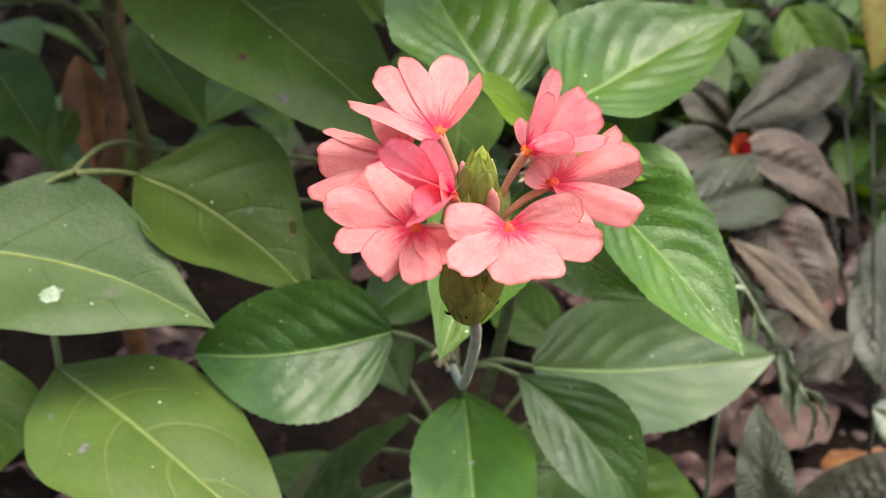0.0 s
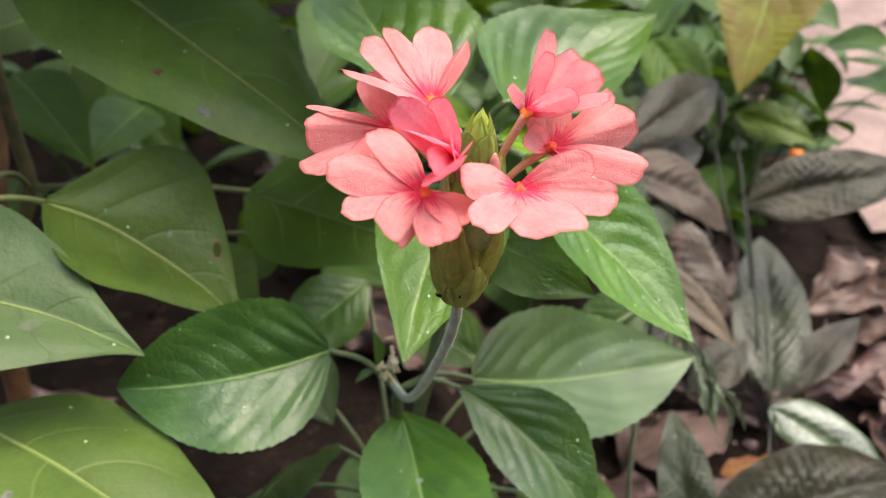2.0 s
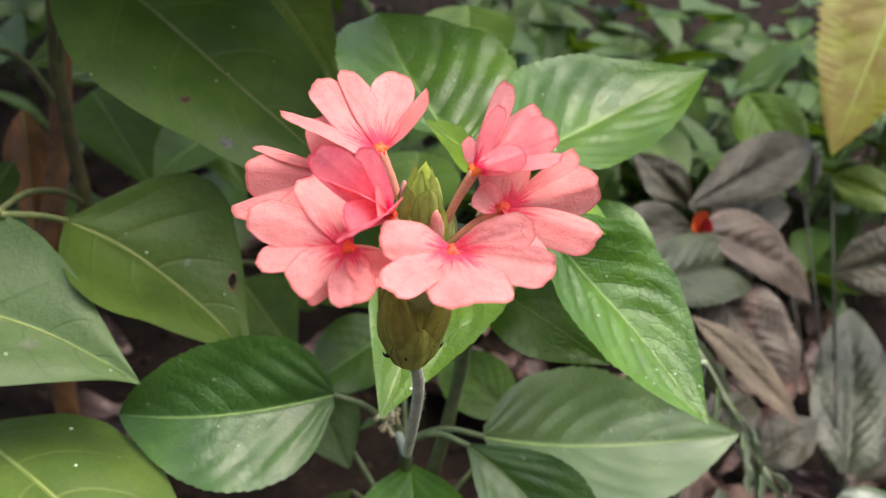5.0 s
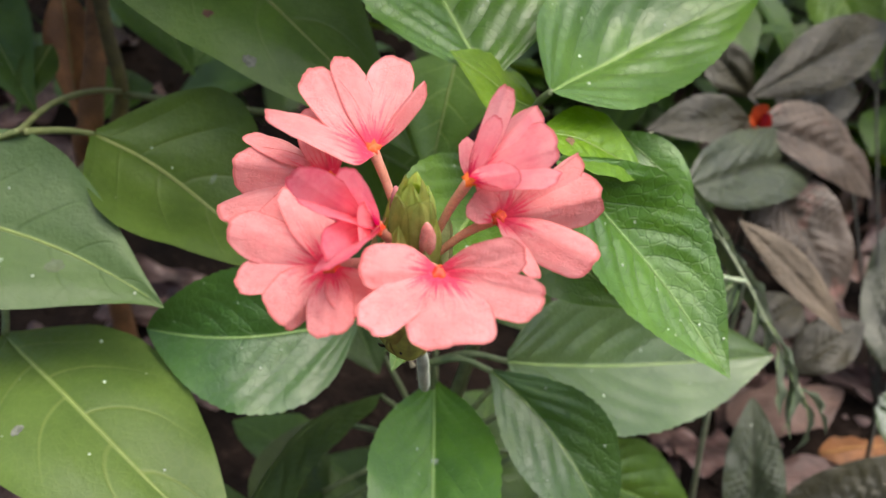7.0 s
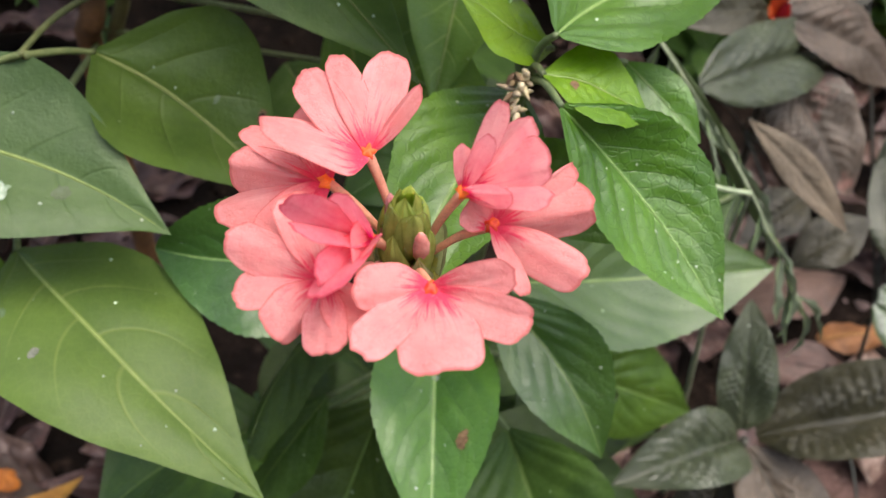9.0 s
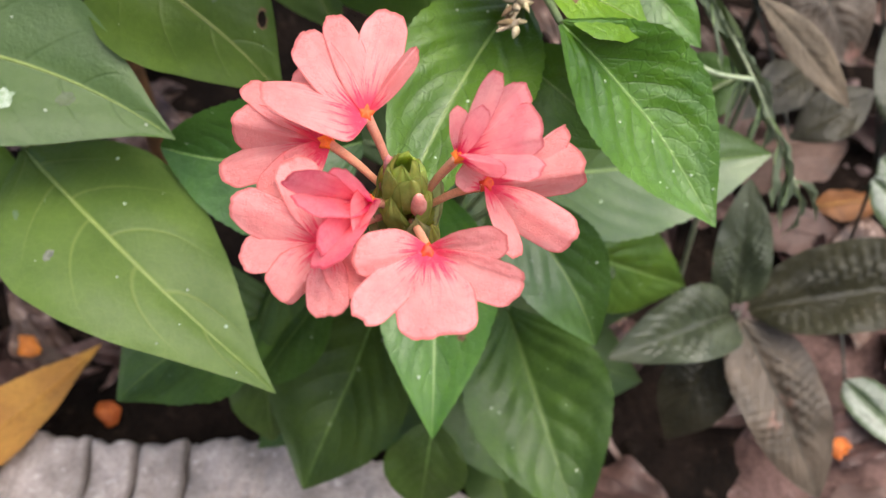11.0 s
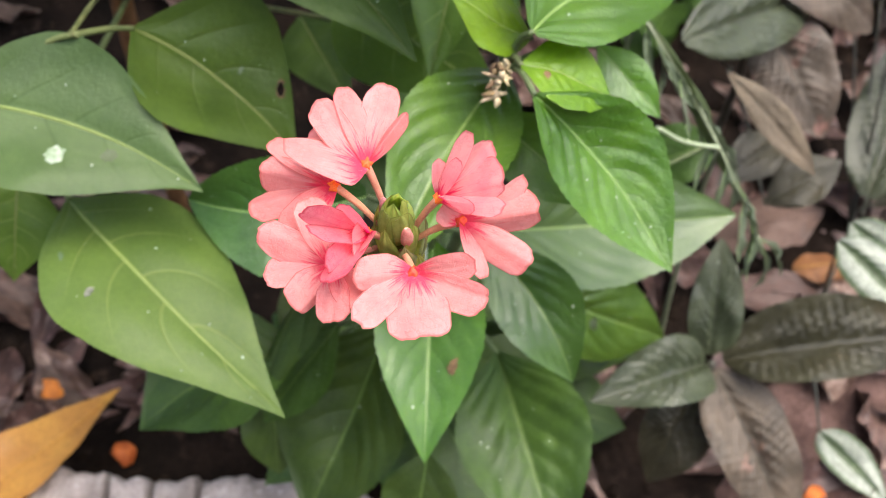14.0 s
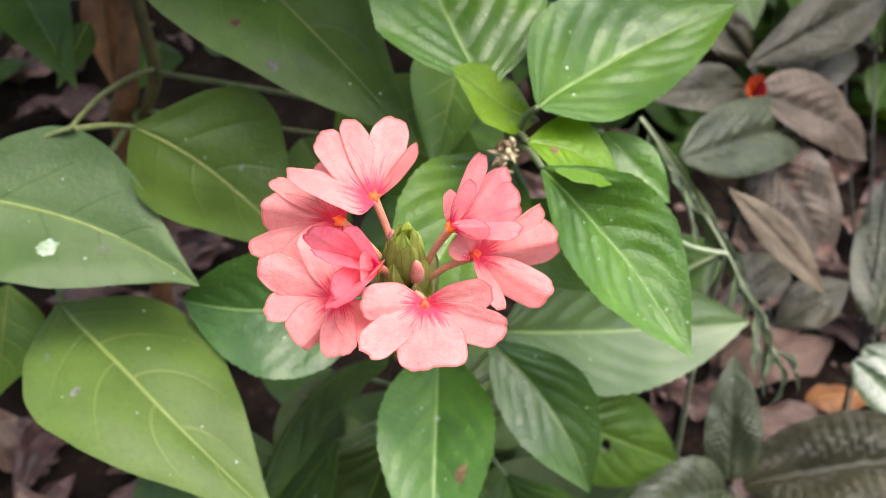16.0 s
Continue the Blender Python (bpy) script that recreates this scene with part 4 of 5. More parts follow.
# dried remains of an older flower head at the fork
rng = np.random.RandomState(21)
dried = tube("dried_flower_head", [(0.0288, 0.2590, 0.3505), (0.0272, 0.2530, 0.3530), (0.0258, 0.2478, 0.3520), (0.0250, 0.2450, 0.3490)], 0.0009, 0.0006, STRAW, plant, "dried straw-coloured remains of an old flower head", count=12)
for k in range(30):
    f = k / 29
    c = spline([(0.0285, 0.2570, 0.3520), (0.0262, 0.2490, 0.3528), (0.0250, 0.2450, 0.3490)], 30)[k]
    d = rng.normal(size=3) * (1, 0.8, 0.6) + (-0.2, -0.5, 0.4 - 1.0 * f)
    d /= np.linalg.norm(d)
    c = c + rng.normal(size=3) * 0.0013
    ln, r = rng.uniform(0.0026, 0.0052), rng.uniform(0.0006, 0.0011)
    verts, faces = tube_data([c, c + d * ln * 0.5, c + d * ln], r, r, 7, 7)
    axis = [c + d * ln * g for g in np.linspace(0, 1, 7)]
    verts = [axis[i // 7] + (v - axis[i // 7]) * (0.4, 0.8, 1.0, 1.0, 0.85, 0.55, 0.15)[i // 7] for i, v in enumerate(verts)]
    mesh_object("husk", verts, faces, STRAW if k % 3 else HUSK_DARK, dried)
bits = []
for k in range(16):
    p = np.array((0.0, 0.243, 0.288)) + rng.normal(size=3) * (0.0016, 0.0016, 0.003)
    d = rng.normal(size=3)
    d /= np.linalg.norm(d)
    bits.append(tube_data([p, p + d * 0.0018, p + d * 0.0036], 0.0004, 0.0008, 5, 6))
joined("dried_node", bits, STRAW, plant, "dried brown scales at the stem node", kind="stuff")


# ---- the broad-leaved shrub ----
shrub = thing("broad_leaved_shrub", (-0.166, 0.42, 0.0), "shrub with broad matt green leaves and a brown stem, in soil", "shrub")
tube("trunk", [(-0.166, 0.42, -0.01), (-0.166, 0.418, 0.215), (-0.156, 0.409, 0.256), (-0.155, 0.441, 0.303), (-0.162, 0.494, 0.40)], 0.0060, 0.0046, BARK, shrub, "brown woody stem", count=40, sides=14, lump=0.06)
BROAD = dict(veins=5.0, sweep=0.26, quilt=0.025, wave=0.035)


def broad_leaf(base, tip, bow, lat, width, phi, fold, seed, label="", material=GREEN_BROAD, **more):
    return leaf(shrub, material, "b", base, tip, bow, lat, width, phi, fold, label, seed=seed, thick=0.017, rib=RIB_YELLOW, **dict(BROAD, **more))


broad_leaf((-0.1584, 0.2531, 0.3196), (-0.0704, 0.2406, 0.2982), 0.015, -0.074, 0.0296, -0.46, 0.25, 1, nu=64, nh=12, drops=5, material=GREEN_DULL, marks=[(0.462, 0.725, 0.034, 0.062, SPLASH), (0.638, 0.638, 0.028, 0.058, SPLASH_FAINT)])
broad_leaf((-0.1033, 0.2915, 0.3236), (-0.0435, 0.2691, 0.2863), 0.031, -0.063, 0.0325, -0.37, 0.54, 6, nu=160, nh=36, hole=(0.715, 0.148, 0.027, 0.055), marks=[(0.715, 0.148, 0.033, 0.068, BROWN_MARK), (0.511, 0.363, 0.012, 0.03, SPLASH_FAINT)], drops=6, material=GREEN_OLIVE_SHADED)
broad_leaf((-0.1286, 0.2534, 0.2713), (-0.0363, 0.1831, 0.25), 0.106, 0.045, 0.0319, 0.08, 0, 11, nu=64, nh=12, drops=9, material=GREEN_FRESH, marks=[(0.363, 0.775, 0.012, 0.030, GREY_MARK), (0.20, 0.82, 0.016, 0.02, SPLASH_FAINT)])
broad_leaf((-0.1127, 0.3481, 0.3994), (-0.0012, 0.2793, 0.3294), 0.01, -0.023, 0.0348, -0.29, -0.01, 16, nu=64, nh=12, drops=4, material=GREEN_OLIVE_SHADED, marks=[(0.511, 0.80, 0.010, 0.022, BROWN_MARK), (0.638, 0.90, 0.014, 0.035, GREY_MARK)])
broad_leaf((-0.045, 0.372, 0.282), (0.032, 0.314, 0.280), .05, 0, 0.0270, -0.65, .2, 21)
broad_leaf((0.008, 0.378, 0.314), (0.002, 0.287, 0.313), .03, 0, 0.0178, 0.10, .2, 26)
broad_leaf((-0.167, 0.523, 0.281), (-0.118, 0.447, 0.259), .05, 0, 0.0209, -0.25, .2, 31, material=GREEN_OLIVE_SHADED)
broad_leaf((-0.104, 0.540, 0.254), (-0.124, 0.448, 0.260), .05, 0, 0.0184, 0.40, .2, 36, material=GREEN_OLIVE_SHADED)
broad_leaf((-0.232, 0.470, 0.293), (-0.176, 0.401, 0.261), .06, 0, 0.0205, -0.20, .2, 41, material=GREEN_OLIVE_SHADED)
broad_leaf((-0.179, 0.436, 0.278), (-0.186, 0.401, 0.261), .05, 0, 0.0086, 0.40, .2, 46, material=GREEN_OLIVE_SHADED)
broad_leaf((-0.143, 0.555, 0.278), (-0.148, 0.501, 0.242), .05, 0, 0.0213, 0.25, .2, 51, material=GREEN_OLIVE_SHADED)
broad_leaf((-0.165, 0.589, 0.291), (-0.208, 0.539, 0.288), .05, 0, 0.0198, 0.75, .2, 56, material=GREEN_OLIVE_SHADED)
broad_leaf((0.033, 0.517, 0.337), (0.029, 0.451, 0.306), .05, 0, 0.0246, 0.00, .2, 61)
broad_leaf((-0.161, 0.276, 0.255), (-0.165, 0.250, 0.218), .05, 0, 0.0184, 0.40, .2, 66)
broad_leaf((-0.076, 0.527, 0.350), (-0.028, 0.454, 0.312), .05, 0, 0.0219, -0.45, .2, 71)
broad_leaf((-0.074, 0.417, 0.229), (-0.042, 0.371, 0.215), .05, 0, 0.0190, -0.35, .2, 600, material=GREEN_OLIVE_SHADED)
broad_leaf((-0.054, 0.447, 0.205), (-0.014, 0.419, 0.250), .05, 0, 0.0191, -1.10, .2, 607, material=GREEN_OLIVE_SHADED)
broad_leaf((-0.161, 0.480, 0.242), (-0.164, 0.432, 0.239), .05, 0, 0.0164, 0.30, .2, 614, material=GREEN_OLIVE_SHADED)
broad_leaf((-0.124, 0.570, 0.262), (-0.084, 0.502, 0.233), .05, 0, 0.0231, -0.25, .2, 621, material=GREEN_OLIVE_SHADED)
broad_leaf((0.016, 0.599, 0.296), (-0.013, 0.499, 0.273), .05, 0, 0.0255, 0.25, .2, 628, material=GREEN_OLIVE_SHADED)

for run, r in (
    ([(-0.1033, 0.2915, 0.3236), (-0.109, 0.284, 0.3290), (-0.1160, 0.2735, 0.3345)], 0.0013),
    ([(-0.1584, 0.2560, 0.3180), (-0.142, 0.268, 0.3230), (-0.126, 0.2725, 0.3310), (-0.1165, 0.2725, 0.3355)], 0.0011),
    ([(-0.1165, 0.2720, 0.3356), (-0.1175, 0.300, 0.3290), (-0.126, 0.350, 0.305), (-0.138, 0.404, 0.274)], 0.0013),
    ([(-0.043, 0.368, 0.285), (-0.07, 0.372, 0.287), (-0.118, 0.390, 0.280), (-0.138, 0.405, 0.272)], 0.0015),
    ([(-0.037, 0.376, 0.261), (-0.071, 0.390, 0.254), (-0.158, 0.412, 0.245)], 0.0013),
    ([(-0.1127, 0.3481, 0.3994), (-0.130, 0.390, 0.37), (-0.154, 0.44, 0.305)], 0.0015),
    ([(-0.1286, 0.2534, 0.2713), (-0.145, 0.30, 0.265), (-0.160, 0.412, 0.235)], 0.0016),
    ([(-0.206, 0.436, 0.332), (-0.17, 0.435, 0.33), (-0.155, 0.441, 0.303)], 0.0018),
):
    tube("petiole", run, r * 0.75, r * 0.95, PETIOLE, shrub, "pale green leaf stalk", count=24, sides=8)

tube("shoot", [(-0.152, 0.414, 0.238), (-0.138, 0.405, 0.272), (-0.141, 0.409, 0.300), (-0.146, 0.420, 0.335), (-0.150, 0.445, 0.39)], 0.0034, 0.0028, OLIVE_BARK, shrub, "olive brown side shoot", count=24, sides=9)
DEAD_ORANGE = plain_material("orange-brown leaf", (0.31, 0.145, 0.045), (0.18, 0.082, 0.028), 60.0, 0.6, 0.5, 0.001, 0.15)
leaf(shrub, DEAD_ORANGE, "q", (-0.190, 0.484, 0.285), (-0.176, 0.439, 0.238), 0.05, 0, 0.013, 0.2, 0.4, "hanging orange-brown withered leaf", seed=8, wave=0.2)

# the shrub's crown above the view, unseen and added to cast shade
rng = np.random.RandomState(31)
for k in range(150):
    b = np.array((rng.uniform(-0.50, 0.06), rng.uniform(0.33, 1.0), rng.uniform(0.47, 0.85)))
    d = np.array((rng.uniform(-1, 1), rng.uniform(-1, 0.6), rng.uniform(-0.6, 0.2)))
    d /= np.linalg.norm(d)
    t = b + d * rng.uniform(0.08, 0.13)
    t[1], t[2] = max(t[1], 0.30), max(t[2], 0.45)
    broad_leaf(b, t, 0.06, 0.0, rng.uniform(0.028, 0.042), rng.uniform(-0.5, 0.5), 0.25, 300 + k, nu=20, nh=5)
    if k % 6 == 0:
        tube("branch", [(-0.160, 0.47, 0.37 + 0.01 * (k % 4)), tuple((np.array((-0.160, 0.5, 0.5)) + b) / 2), tuple(b)], 0.0030, 0.0014, BARK, shrub, count=14, sides=7)
# lower unseen leaves, placed to darken the broad leaves beneath them
for k in range(62):
    b = np.array((rng.uniform(-0.32, 0.04), rng.uniform(0.30, 0.56), rng.uniform(0.435, 0.53)))
    d = np.array((rng.uniform(-1, 1), rng.uniform(-1, 0.4), rng.uniform(-0.3, 0.1)))
    d /= np.linalg.norm(d)
    t = b + d * rng.uniform(0.08, 0.13)
    t[1], t[2] = max(t[1], 0.275), max(t[2], 0.43)
    broad_leaf(b, t, 0.05, 0.0, rng.uniform(0.030, 0.042), rng.uniform(-0.3, 0.3), 0.2, 500 + k, nu=20, nh=5)
# far unseen leaves that keep sky light off the ground behind
for k in range(170):
    b = np.array((rng.uniform(-1.1, 0.30), rng.uniform(0.85, 1.9), rng.uniform(0.50, 0.85)))
    d = np.array((rng.uniform(-1, 1), rng.uniform(-1, 1), rng.uniform(-0.4, 0.1)))
    d /= np.linalg.norm(d)
    broad_leaf(b, b + d * rng.uniform(0.12, 0.17), 0.06, 0.0, rng.uniform(0.045, 0.065), rng.uniform(-0.4, 0.4), 0.2, 900 + k, nu=16, nh=4)
    if k % 7 == 0:
        tube("branch", [(-0.17, 0.62, 0.80), tuple((np.array((-0.17, 0.62, 0.95)) + b) / 2), tuple(b)], 0.004, 0.0015, BARK, shrub, count=12, sides=6)
tube("branch", [(-0.162, 0.494, 0.40), (-0.165, 0.56, 0.55), (-0.17, 0.62, 0.80)], 0.0055, 0.003, BARK, shrub, count=20)


def thicket(name, label, material, count, xs, ys, zs, length, seed):
    """Leaves too far back to tell apart, with their thin stalks, as one mass."""
    rng = np.random.RandomState(seed)
    verts, faces, uvs = [], [], []
    for k in range(count):
        b = np.array((rng.uniform(*xs), rng.uniform(*ys), rng.uniform(*zs)))
        d = np.array((rng.uniform(-1, 1), rng.uniform(-1.2, 0.3), rng.uniform(-0.7, 0.4)))
        d /= np.linalg.norm(d)
        ln = length * rng.uniform(0.6, 1.25)
        p, uv, n = blade(b, b + d * ln, 0.06, 0, ln * rng.uniform(0.22, 0.32), rng.uniform(-0.6, 0.6), 0.25, "q", 14, 4, seed=k, quilt=0.06, veins=6.5, sweep=0.3)
        o = len(verts)
        verts += list(p.reshape(-1, 3))
        uvs += list(uv)
        faces += [tuple(i + o for i in f) for f in grid_faces(15, 9)]
        foot = b * (1, 1, 0) + (rng.uniform(-0.05, 0.05), rng.uniform(0.03, 0.12), -0.01)
        v, f = tube_data([b, (b + foot) / 2 + (0, 0.01, 0.01), foot], 0.0006, 0.0010, 8, 5)
        o = len(verts)
        verts += v
        uvs += [(0.5, 0.25)] * len(v)
        faces += [tuple(i + o for i in q) for q in f]
    ob = mesh_object(name, verts, faces, material, uvs=uvs, kind="stuff")
    return tagged(ob, label, "plants")


# both masses use the shade-darkened green, so their gloom is in the colour
thicket("undergrowth", "undergrowth behind the shrub in shade-darkened green, in soil", GREEN_SHADED, 320, (-1.0, 0.26), (0.66, 1.60), (0.02, 0.20), 0.09, 41)
thicket("undergrowth", "small green leaves of low plants beside the path", GREEN_SHADED, 330, (0.06, 0.50), (0.72, 1.20), (0.03, 0.22), 0.074, 42)


# ---- bronze plants on the right of the bed ----
DARK = dict(veins=11.0, sweep=0.34, quilt=0.26, wave=0.05, nu=90, nh=10)


def bronze_plant(root, hub, label, leaves, group="bronze-leaved plants"):
    ob = thing("bronze_leaved_plant", root, label, "plant", group)
    tube("stem", [root, ((root[0] + hub[0]) / 2 + 0.006, (root[1] + hub[1]) / 2, (root[2] + hub[2]) / 2), hub], 0.0032, 0.0022, RIB_DARK, ob, count=20, sides=8)
    for i, (mat, kind, b, t, bow, lat, w, phi, fold) in enumerate(leaves):
        leaf(ob, mat, kind, b, t, bow, lat, w, phi, fold, "silver striped leaf" if mat is STRIPED else "", rib=RIB_DARK if mat is not GREEN_BROAD else RIB, seed=i * 13 + 5, **DARK)
        d = np.linalg.norm(np.array(b) - np.array(hub))
        joint = tuple(0.55 * np.array(hub) + 0.45 * np.array(root)) if d > 0.06 else hub
        if d > 0.006:
            petiole(joint, b, 0.0009, 0.004, ob, RIB_DARK)
    return ob


bronze_plant((0.19, 0.55, 0.0), (0.178, 0.522, 0.205), "dark bronze-leaved plant with quilted leaves, in soil", [
    (BRONZE, "q", (0.168, 0.525, 0.222), (0.279, 0.632, 0.222), .06, 0, 0.0200, -0.75, .2),
    (BRONZE, "q", (0.170, 0.515, 0.212), (0.106, 0.484, 0.222), .10, 0, 0.0150, 0.65, .2),
    (BRONZE_GREEN, "e", (0.120, 0.428, 0.224), (0.2205, 0.548, 0.170), .06, 0, 0.0215, -0.75, .2),
    (BRONZE_BROWN, "e", (0.172, 0.505, 0.216), (0.271, 0.5595, 0.138), .08, 0, 0.0235, -0.70, .2),
    (BRONZE_BROWN, "e", (0.184, 0.505, 0.180), (0.2266, 0.4593, 0.1325), .06, 0, 0.0255, -0.45, .2),
    (WITHER, "q", (0.145, 0.418, 0.214), (0.2032, 0.3982, 0.1633), .06, 0, 0.0100, -0.60, .2),
    (BRONZE, "q", (0.190, 0.414, 0.120), (0.233, 0.438, 0.137), .08, 0, 0.0150, -0.35, .2),
    (BRONZE, "q", (0.196, 0.443, 0.145), (0.153, 0.398, 0.150), .08, 0, 0.0145, 0.30, .2),
    (BRONZE, "q", (0.179, 0.556, 0.205), (0.143, 0.575, 0.234), .08, 0, 0.0141, 0.80, .2),
    (BRONZE, "e", (0.205, 0.560, 0.185), (0.262, 0.640, 0.180), .08, 0, 0.0240, -0.30, .2),
])
bronze_plant((0.28, 0.47, 0.0), (0.277, 0.469, 0.061), "dark bronze-leaved plant beside fallen leaves", [
    (BRONZE_GREEN, "e", (0.279, 0.474, 0.066), (0.317, 0.594, 0.113), .05, 0, 0.0270, -0.05, .2),
    (BRONZE, "q", (0.284, 0.470, 0.063), (0.355, 0.510, 0.095), .06, 0, 0.0150, -0.20, .2),
    (BRONZE, "e", (0.275, 0.548, 0.167), (0.392, 0.545, 0.186), .08, 0, 0.0240, -0.70, .2),
    (GREEN_BROAD, "b", (0.301, 0.640, 0.193), (0.352, 0.603, 0.182), .08, 0, 0.0162, -0.80, .2),
    (BRONZE, "q", (0.276, 0.616, 0.184), (0.272, 0.673, 0.205), .08, 0, 0.0205, 0.40, .2),
    (GREEN_BROAD, "b", (0.252, 0.701, 0.231), (0.280, 0.615, 0.184), .08, 0, 0.0248, -0.55, .2),
])
bronze_plant((0.155, 0.31, 0.0), (0.1507, 0.3025, 0.1195), "low whorl of dark quilted leaves over soil", [
    (BRONZE_GREEN, "e", (0.147, 0.301, 0.121), (0.085, 0.263, 0.138), .10, 0, 0.0200, 0.35, .55),
    (BRONZE, "e", (0.156, 0.304, 0.121), (0.266, 0.322, 0.134), .10, 0, 0.0275, -0.30, .68),
    (BRONZE_BROWN, "e", (0.152, 0.299, 0.119), (0.199, 0.234, 0.066), .08, 0, 0.0215, -0.25, .2),
    (BRONZE_GREEN, "e", (0.150, 0.307, 0.121), (0.147, 0.345, 0.170), .06, 0, 0.0140, 0.15, .2),
    (BRONZE, "q", (0.149, 0.298, 0.115), (0.128, 0.262, 0.058), .08, 0, 0.0190, 0.15, .2),
])
bronze_plant((0.235, 0.375, 0.0), (0.232, 0.37, 0.075), "seedling with silver striped leaves in the litter", [
    (STRIPED, "e", (0.222, 0.378, 0.136), (0.275, 0.340, 0.110), .06, 0, 0.0150, -0.50, .2),
    (STRIPED, "e", (0.2375, 0.3175, 0.030), (0.2705, 0.2775, 0.028), .06, 0, 0.0125, -0.30, .2),
    (STRIPED, "e", (0.256, 0.435, 0.086), (0.303, 0.377, 0.080), .06, 0, 0.0149, -0.60, .2),
])

# the small red flower among the bronze leaves
red = thing("red_flower", (0.170, 0.506, 0.213), "small orange-red flower among bronze leaves", "flower")
tube("stalk", [(0.178, 0.522, 0.205), (0.173, 0.512, 0.212), (0.170, 0.506, 0.216)], 0.0012, 0.0010, STEM, red, count=8, sides=7)
for x, y, z, w in ((-0.0062, -0.0050, 0.0100, 0.0040), (-0.0008, -0.0030, 0.0165, 0.0046), (0.0056, -0.0054, 0.0095, 0.0040), (-0.0012, -0.0100, 0.0050, 0.0038), (0.0030, -0.0080, 0.0120, 0.0036)):
    p, uv, n = petal_grid((0.170, 0.506, 0.214), (0.170 + x, 0.506 + y, 0.214 + z), w, w, 0.05, int(x * 1e5) % 999, 14, 6)
    mesh_object("petal", p.reshape(-1, 3), grid_faces(15, 13), RED, red, uvs=uv)


# the yellow-green leaf hanging into view with a toothed edge
coleus = thing("toothed_leaf_plant", (0.40, 0.78, 0.0), "plant with yellow-green toothed leaves, standing in soil", "plant")
tube("stem", [(0.40, 0.78, 0.0), (0.40, 0.77, 0.2), (0.37, 0.72, 0.37), (0.351, 0.695, 0.357)], 0.004, 0.002, STEM, coleus, count=24)
leaf(coleus, COLEUS, "c", (0.351, 0.695, 0.357), (0.276, 0.593, 0.228), .05, 0, .0457, .10, .15, "yellow-green leaf with a brown flush and toothed edge", veins=9.0, sweep=0.2, quilt=0.05, wave=0.04, teeth=0.16, nu=110, nh=10, seed=4)


# ---- withered sprig hanging under the right-hand leaves ----
LIMP = leaf_material("limp grey-green leaf", (0.15, 0.19, 0.12), (0.085, 0.115, 0.07), (0.24, 0.28, 0.18), 8.0, 0.15, 0.6, 0.15, 0.3)
LIMP_GREEN = leaf_material("limp green leaf", (0.085, 0.125, 0.045), (0.050, 0.078, 0.028), (0.16, 0.20, 0.10), 8.0, 0.15, 0.55, 0.15, 0.3)
sprig = thing("withered_sprig", (0.14, 0.34, 0.0), "thin pale withered sprig with shrivelled grey-green leaves", "plant")
tube("stem", [(0.083, 0.360, 0.294), (0.104, 0.350, 0.271), (0.126, 0.336, 0.244), (0.140, 0.328, 0.223), (0.156, 0.317, 0.199)], 0.0009, 0.0007, PALE_STEM, sprig, count=30, sides=7)
tube("stem", [(0.095, 0.325, 0.263), (0.109, 0.329, 0.252), (0.126, 0.335, 0.244)], 0.0009, 0.0010, PALE_STEM, sprig, count=16, sides=7)
tube("stem", [(0.126, 0.336, 0.244), (0.130, 0.345, 0.15), (0.14, 0.34, -0.005)], 0.0010, 0.0016, PALE_STEM, sprig, count=24, sides=7)
leaf(sprig, LIMP_GREEN, "q", (0.085, 0.360, 0.293), (0.142, 0.326, 0.218), -0.02, -0.03, 0.0075, 0.5, 0.95, "limp folded dark green leaf", rib=PALE_STEM, seed=3, wave=0.1)
rng = np.random.RandomState(5)
for k in range(22):
    b = spline([(0.083, 0.360, 0.294), (0.126, 0.336, 0.244), (0.156, 0.317, 0.199)], 22)[k]
    d = np.array((rng.uniform(-0.3, 0.9), rng.uniform(-0.8, 0.1), -1.0))
    d /= np.linalg.norm(d)
    leaf(sprig, LIMP, "q", b, b + d * rng.uniform(0.022, 0.036), rng.uniform(-.1, .1), rng.uniform(-.1, .1), rng.uniform(.0014, .0036), rng.uniform(-.8, .8), .7, seed=k, wave=0.3, nu=24, nh=5)


# ---- fallen leaves ----
def dead_mesh(seed):
    rng = np.random.RandomState(seed)
    ln = rng.uniform(0.07, 0.12)
    p, uv, n = blade((-ln / 2, 0, 0.004), (ln / 2, 0, 0.006), rng.uniform(0.02, 0.12), rng.uniform(-.06, .06), ln * rng.uniform(.19, .27), 0, rng.uniform(-.1, 1.0), "q", 26, 8, seed=seed, wave=0.32, quilt=0.05, wrinkle=0.035)
    me = bpy.data.meshes.new("dead_leaf")
    me.from_pydata([tuple(map(float, q)) for q in p.reshape(-1, 3)], [], grid_faces(27, 17))
    me.polygons.foreach_set("use_smooth", [True] * len(me.polygons))
    me.materials.append(DEAD)
    return me, float(p[..., 2].min())


kinds = [dead_mesh(100 + i) for i in range(9)]
rng = np.random.RandomState(77)
spots = []
for k in range(250):
    if k < 70:
        x, y = rng.uniform(-0.36, 0.0), rng.uniform(0.22, 0.50)
    elif k < 160:
        x, y = rng.uniform(0.04, 0.55), rng.uniform(0.2, 0.75)
    else:
        x, y = rng.uniform(-0.9, 1.1), rng.uniform(0.5, 1.7)
    if -0.22 < x < 0.07 and y < 0.262 or -0.13 < x < 0.07 and y < 0.50:
        continue
    spots.append((x, y))
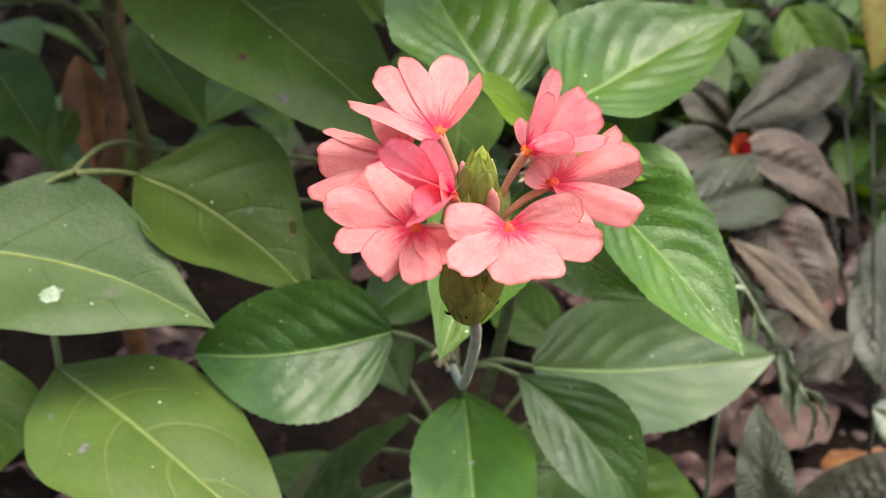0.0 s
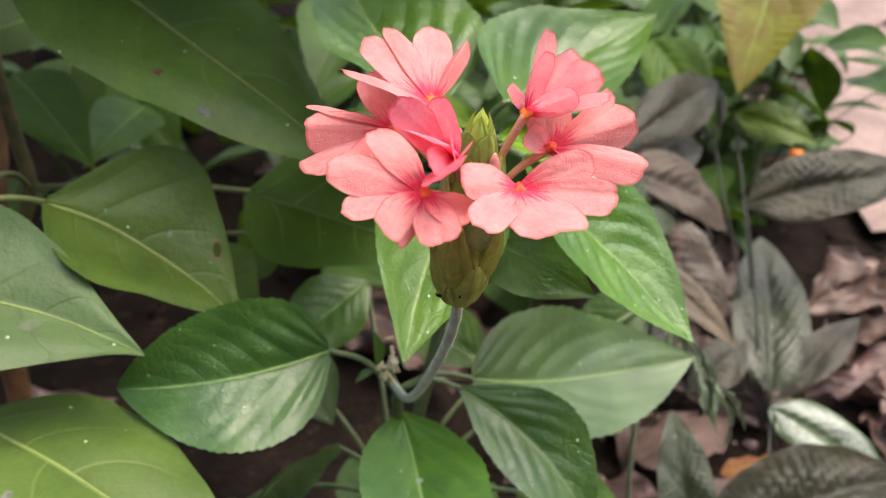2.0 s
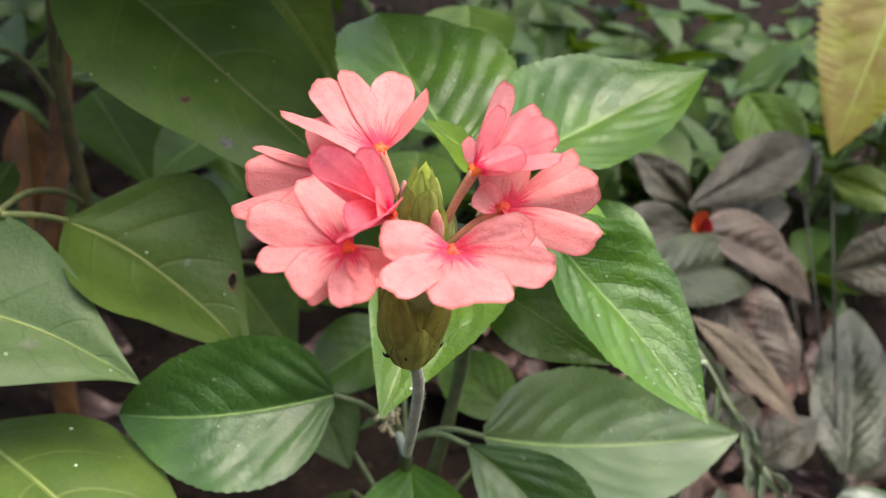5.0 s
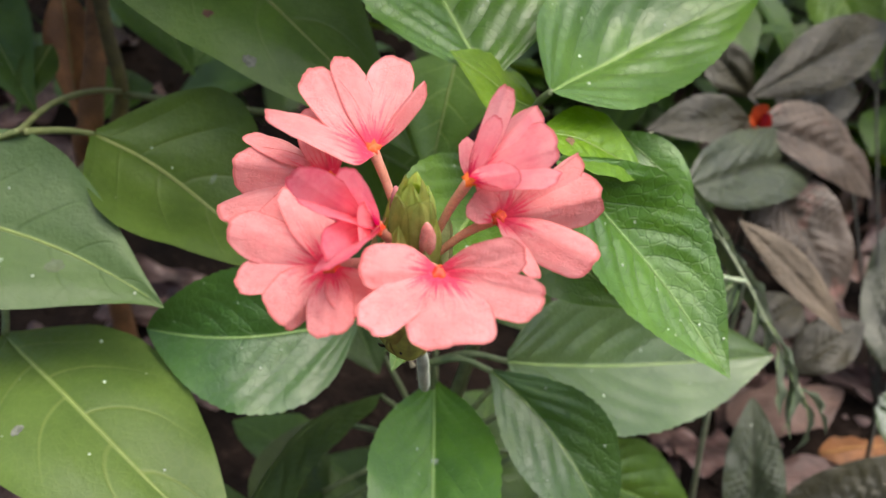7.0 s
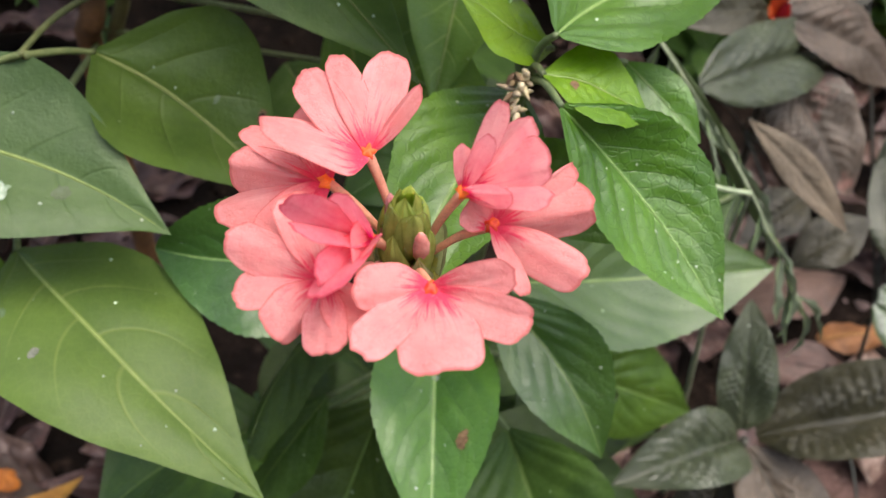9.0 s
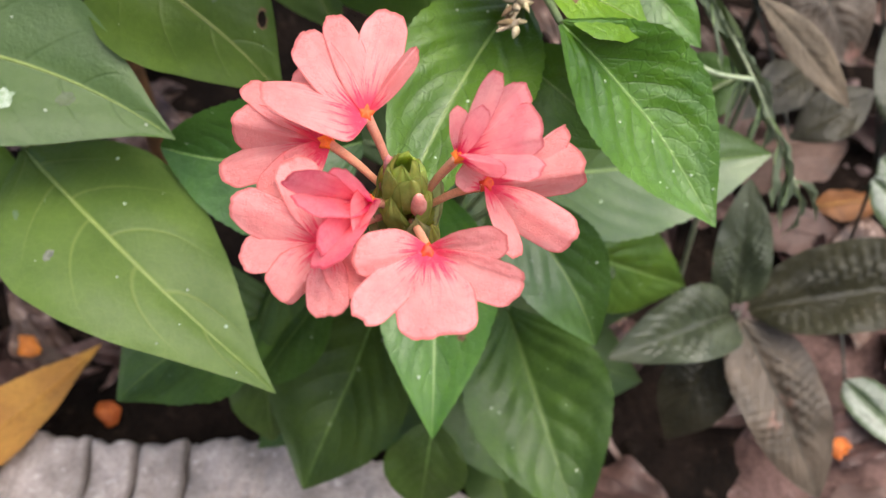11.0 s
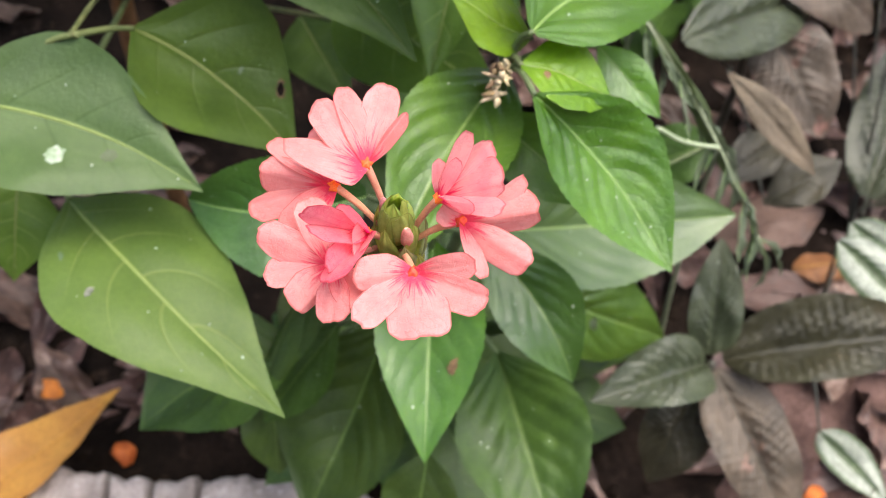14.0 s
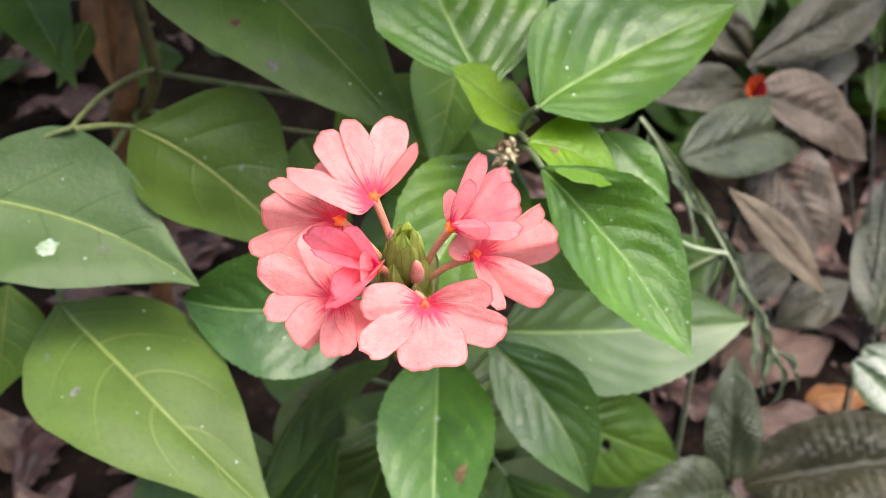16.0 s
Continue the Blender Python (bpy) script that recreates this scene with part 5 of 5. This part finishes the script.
for k, (x, y) in enumerate(spots):
    me, low = kinds[k % len(kinds)]
    ob = new("dead_leaf", me)
    s = rng.uniform(0.65, 1.1)
    ob.matrix_basis = pose(x, y, ground_height(x, y) + 0.002 - low * s + rng.uniform(0, 0.016), rng.uniform(-28, 28), rng.uniform(-28, 28), rng.uniform(0, 360)) @ Matrix.Scale(s, 4)
    tagged(ob, "curled brown dead leaf on the soil", "dead leaf", "fallen leaves")

# broad pale-backed leaves and an orange one lying between the bronze plants
for base, tip, w, mat, label in (
    ((0.188, 0.462, 0.026), (0.266, 0.494, 0.030), 0.025, DEAD_PINK, "broad pinkish dead leaf lying on soil"),
    ((0.262, 0.414, 0.020), (0.188, 0.420, 0.024), 0.019, DEAD_PINK, "broad pinkish dead leaf lying on soil"),
    ((0.238, 0.440, 0.028), (0.292, 0.448, 0.030), 0.013, DEAD_ORANGE, "crumpled orange-brown dead leaf on the litter"),
    ((0.330, 0.400, 0.020), (0.262, 0.372, 0.022), 0.021, DEAD_PINK, "broad pinkish dead leaf lying on soil"),
    ((0.222, 0.250, 0.022), (0.282, 0.236, 0.020), 0.018, DEAD_PINK, "broad pinkish dead leaf lying on soil"),
):
    p, uv, n = blade(base, tip, 0.08, 0.04, w, 0.15, -0.15, "e", 30, 9, wave=0.16, seed=int(base[0] * 1000), quilt=0.03, wrinkle=0.015)
    ob = mesh_object("dead_leaf", p.reshape(-1, 3), grid_faces(31, 19), mat, uvs=uv)
    tube("midrib", p[::5, 9] + n * 0.0003, 0.0007, 0.0003, mat, ob, count=16, sides=6)
    tagged(ob, label, "dead leaf", "fallen leaves")

p, uv, n = blade((-0.262, 0.185, 0.052), (-0.172, 0.294, 0.050), 0.03, 0.05, 0.022, 0.1, 0.25, "q", 40, 9, wave=0.10, seed=3, quilt=0.02)
yellow = mesh_object("yellow_fallen_leaf", p.reshape(-1, 3), grid_faces(41, 19), DEAD_YELLOW, uvs=uv)
tube("midrib", p[::4, 9] + n * 0.0004, 0.0008, 0.0003, DEAD_YELLOW, yellow, count=20, sides=6)
tagged(yellow, "curved yellow-orange fallen leaf against the stone", "dead leaf", "fallen leaves")
for x, y, z, r in ((0.331, 0.592, 0.1780, 0.007), (-0.173, 0.272, 0.010, 0.0075), (0.234, 0.281, 0.018, 0.007), (-0.225, 0.305, 0.020, 0.007), (0.06, 0.42, 0.01, 0.008)):
    v, f = dome_data((x, y, z), (0.2, -0.4, 0.9), r, 0.32, 16, 6)
    v = [q + 0.0032 * np.array(noise.noise_vector(Vector(q) * 170)) for q in v]
    ob = mesh_object("fallen_petal", v, f, ORANGE)
    tagged(ob, "crumpled orange fallen petal on the litter", "petal", "fallen orange petals")

# bits of soil, bark and pale pebbles
rng = np.random.RandomState(12)
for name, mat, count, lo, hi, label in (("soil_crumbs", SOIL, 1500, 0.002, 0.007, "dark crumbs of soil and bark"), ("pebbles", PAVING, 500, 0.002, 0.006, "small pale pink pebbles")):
    bits = []
    for _ in range(count):
        x, y = (rng.uniform(-0.5, 0.8), rng.uniform(0.1, 1.3)) if name == "soil_crumbs" else (rng.uniform(0.12, 0.9), rng.uniform(0.15, 1.5))
        if -0.22 < x < 0.07 and y < 0.26:
            continue
        r = rng.uniform(lo, hi)
        v, f = dome_data((x, y, ground_height(x, y) - 0.001), rng.normal(size=3) * 0.3 + (0, 0, 1), r, 0.8, 6, 2)
        bits.append(([q + rng.normal(size=3) * r * 0.15 for q in v], f))
    ob = joined(name, bits, mat, kind="stuff")
    tagged(ob, label, "litter")
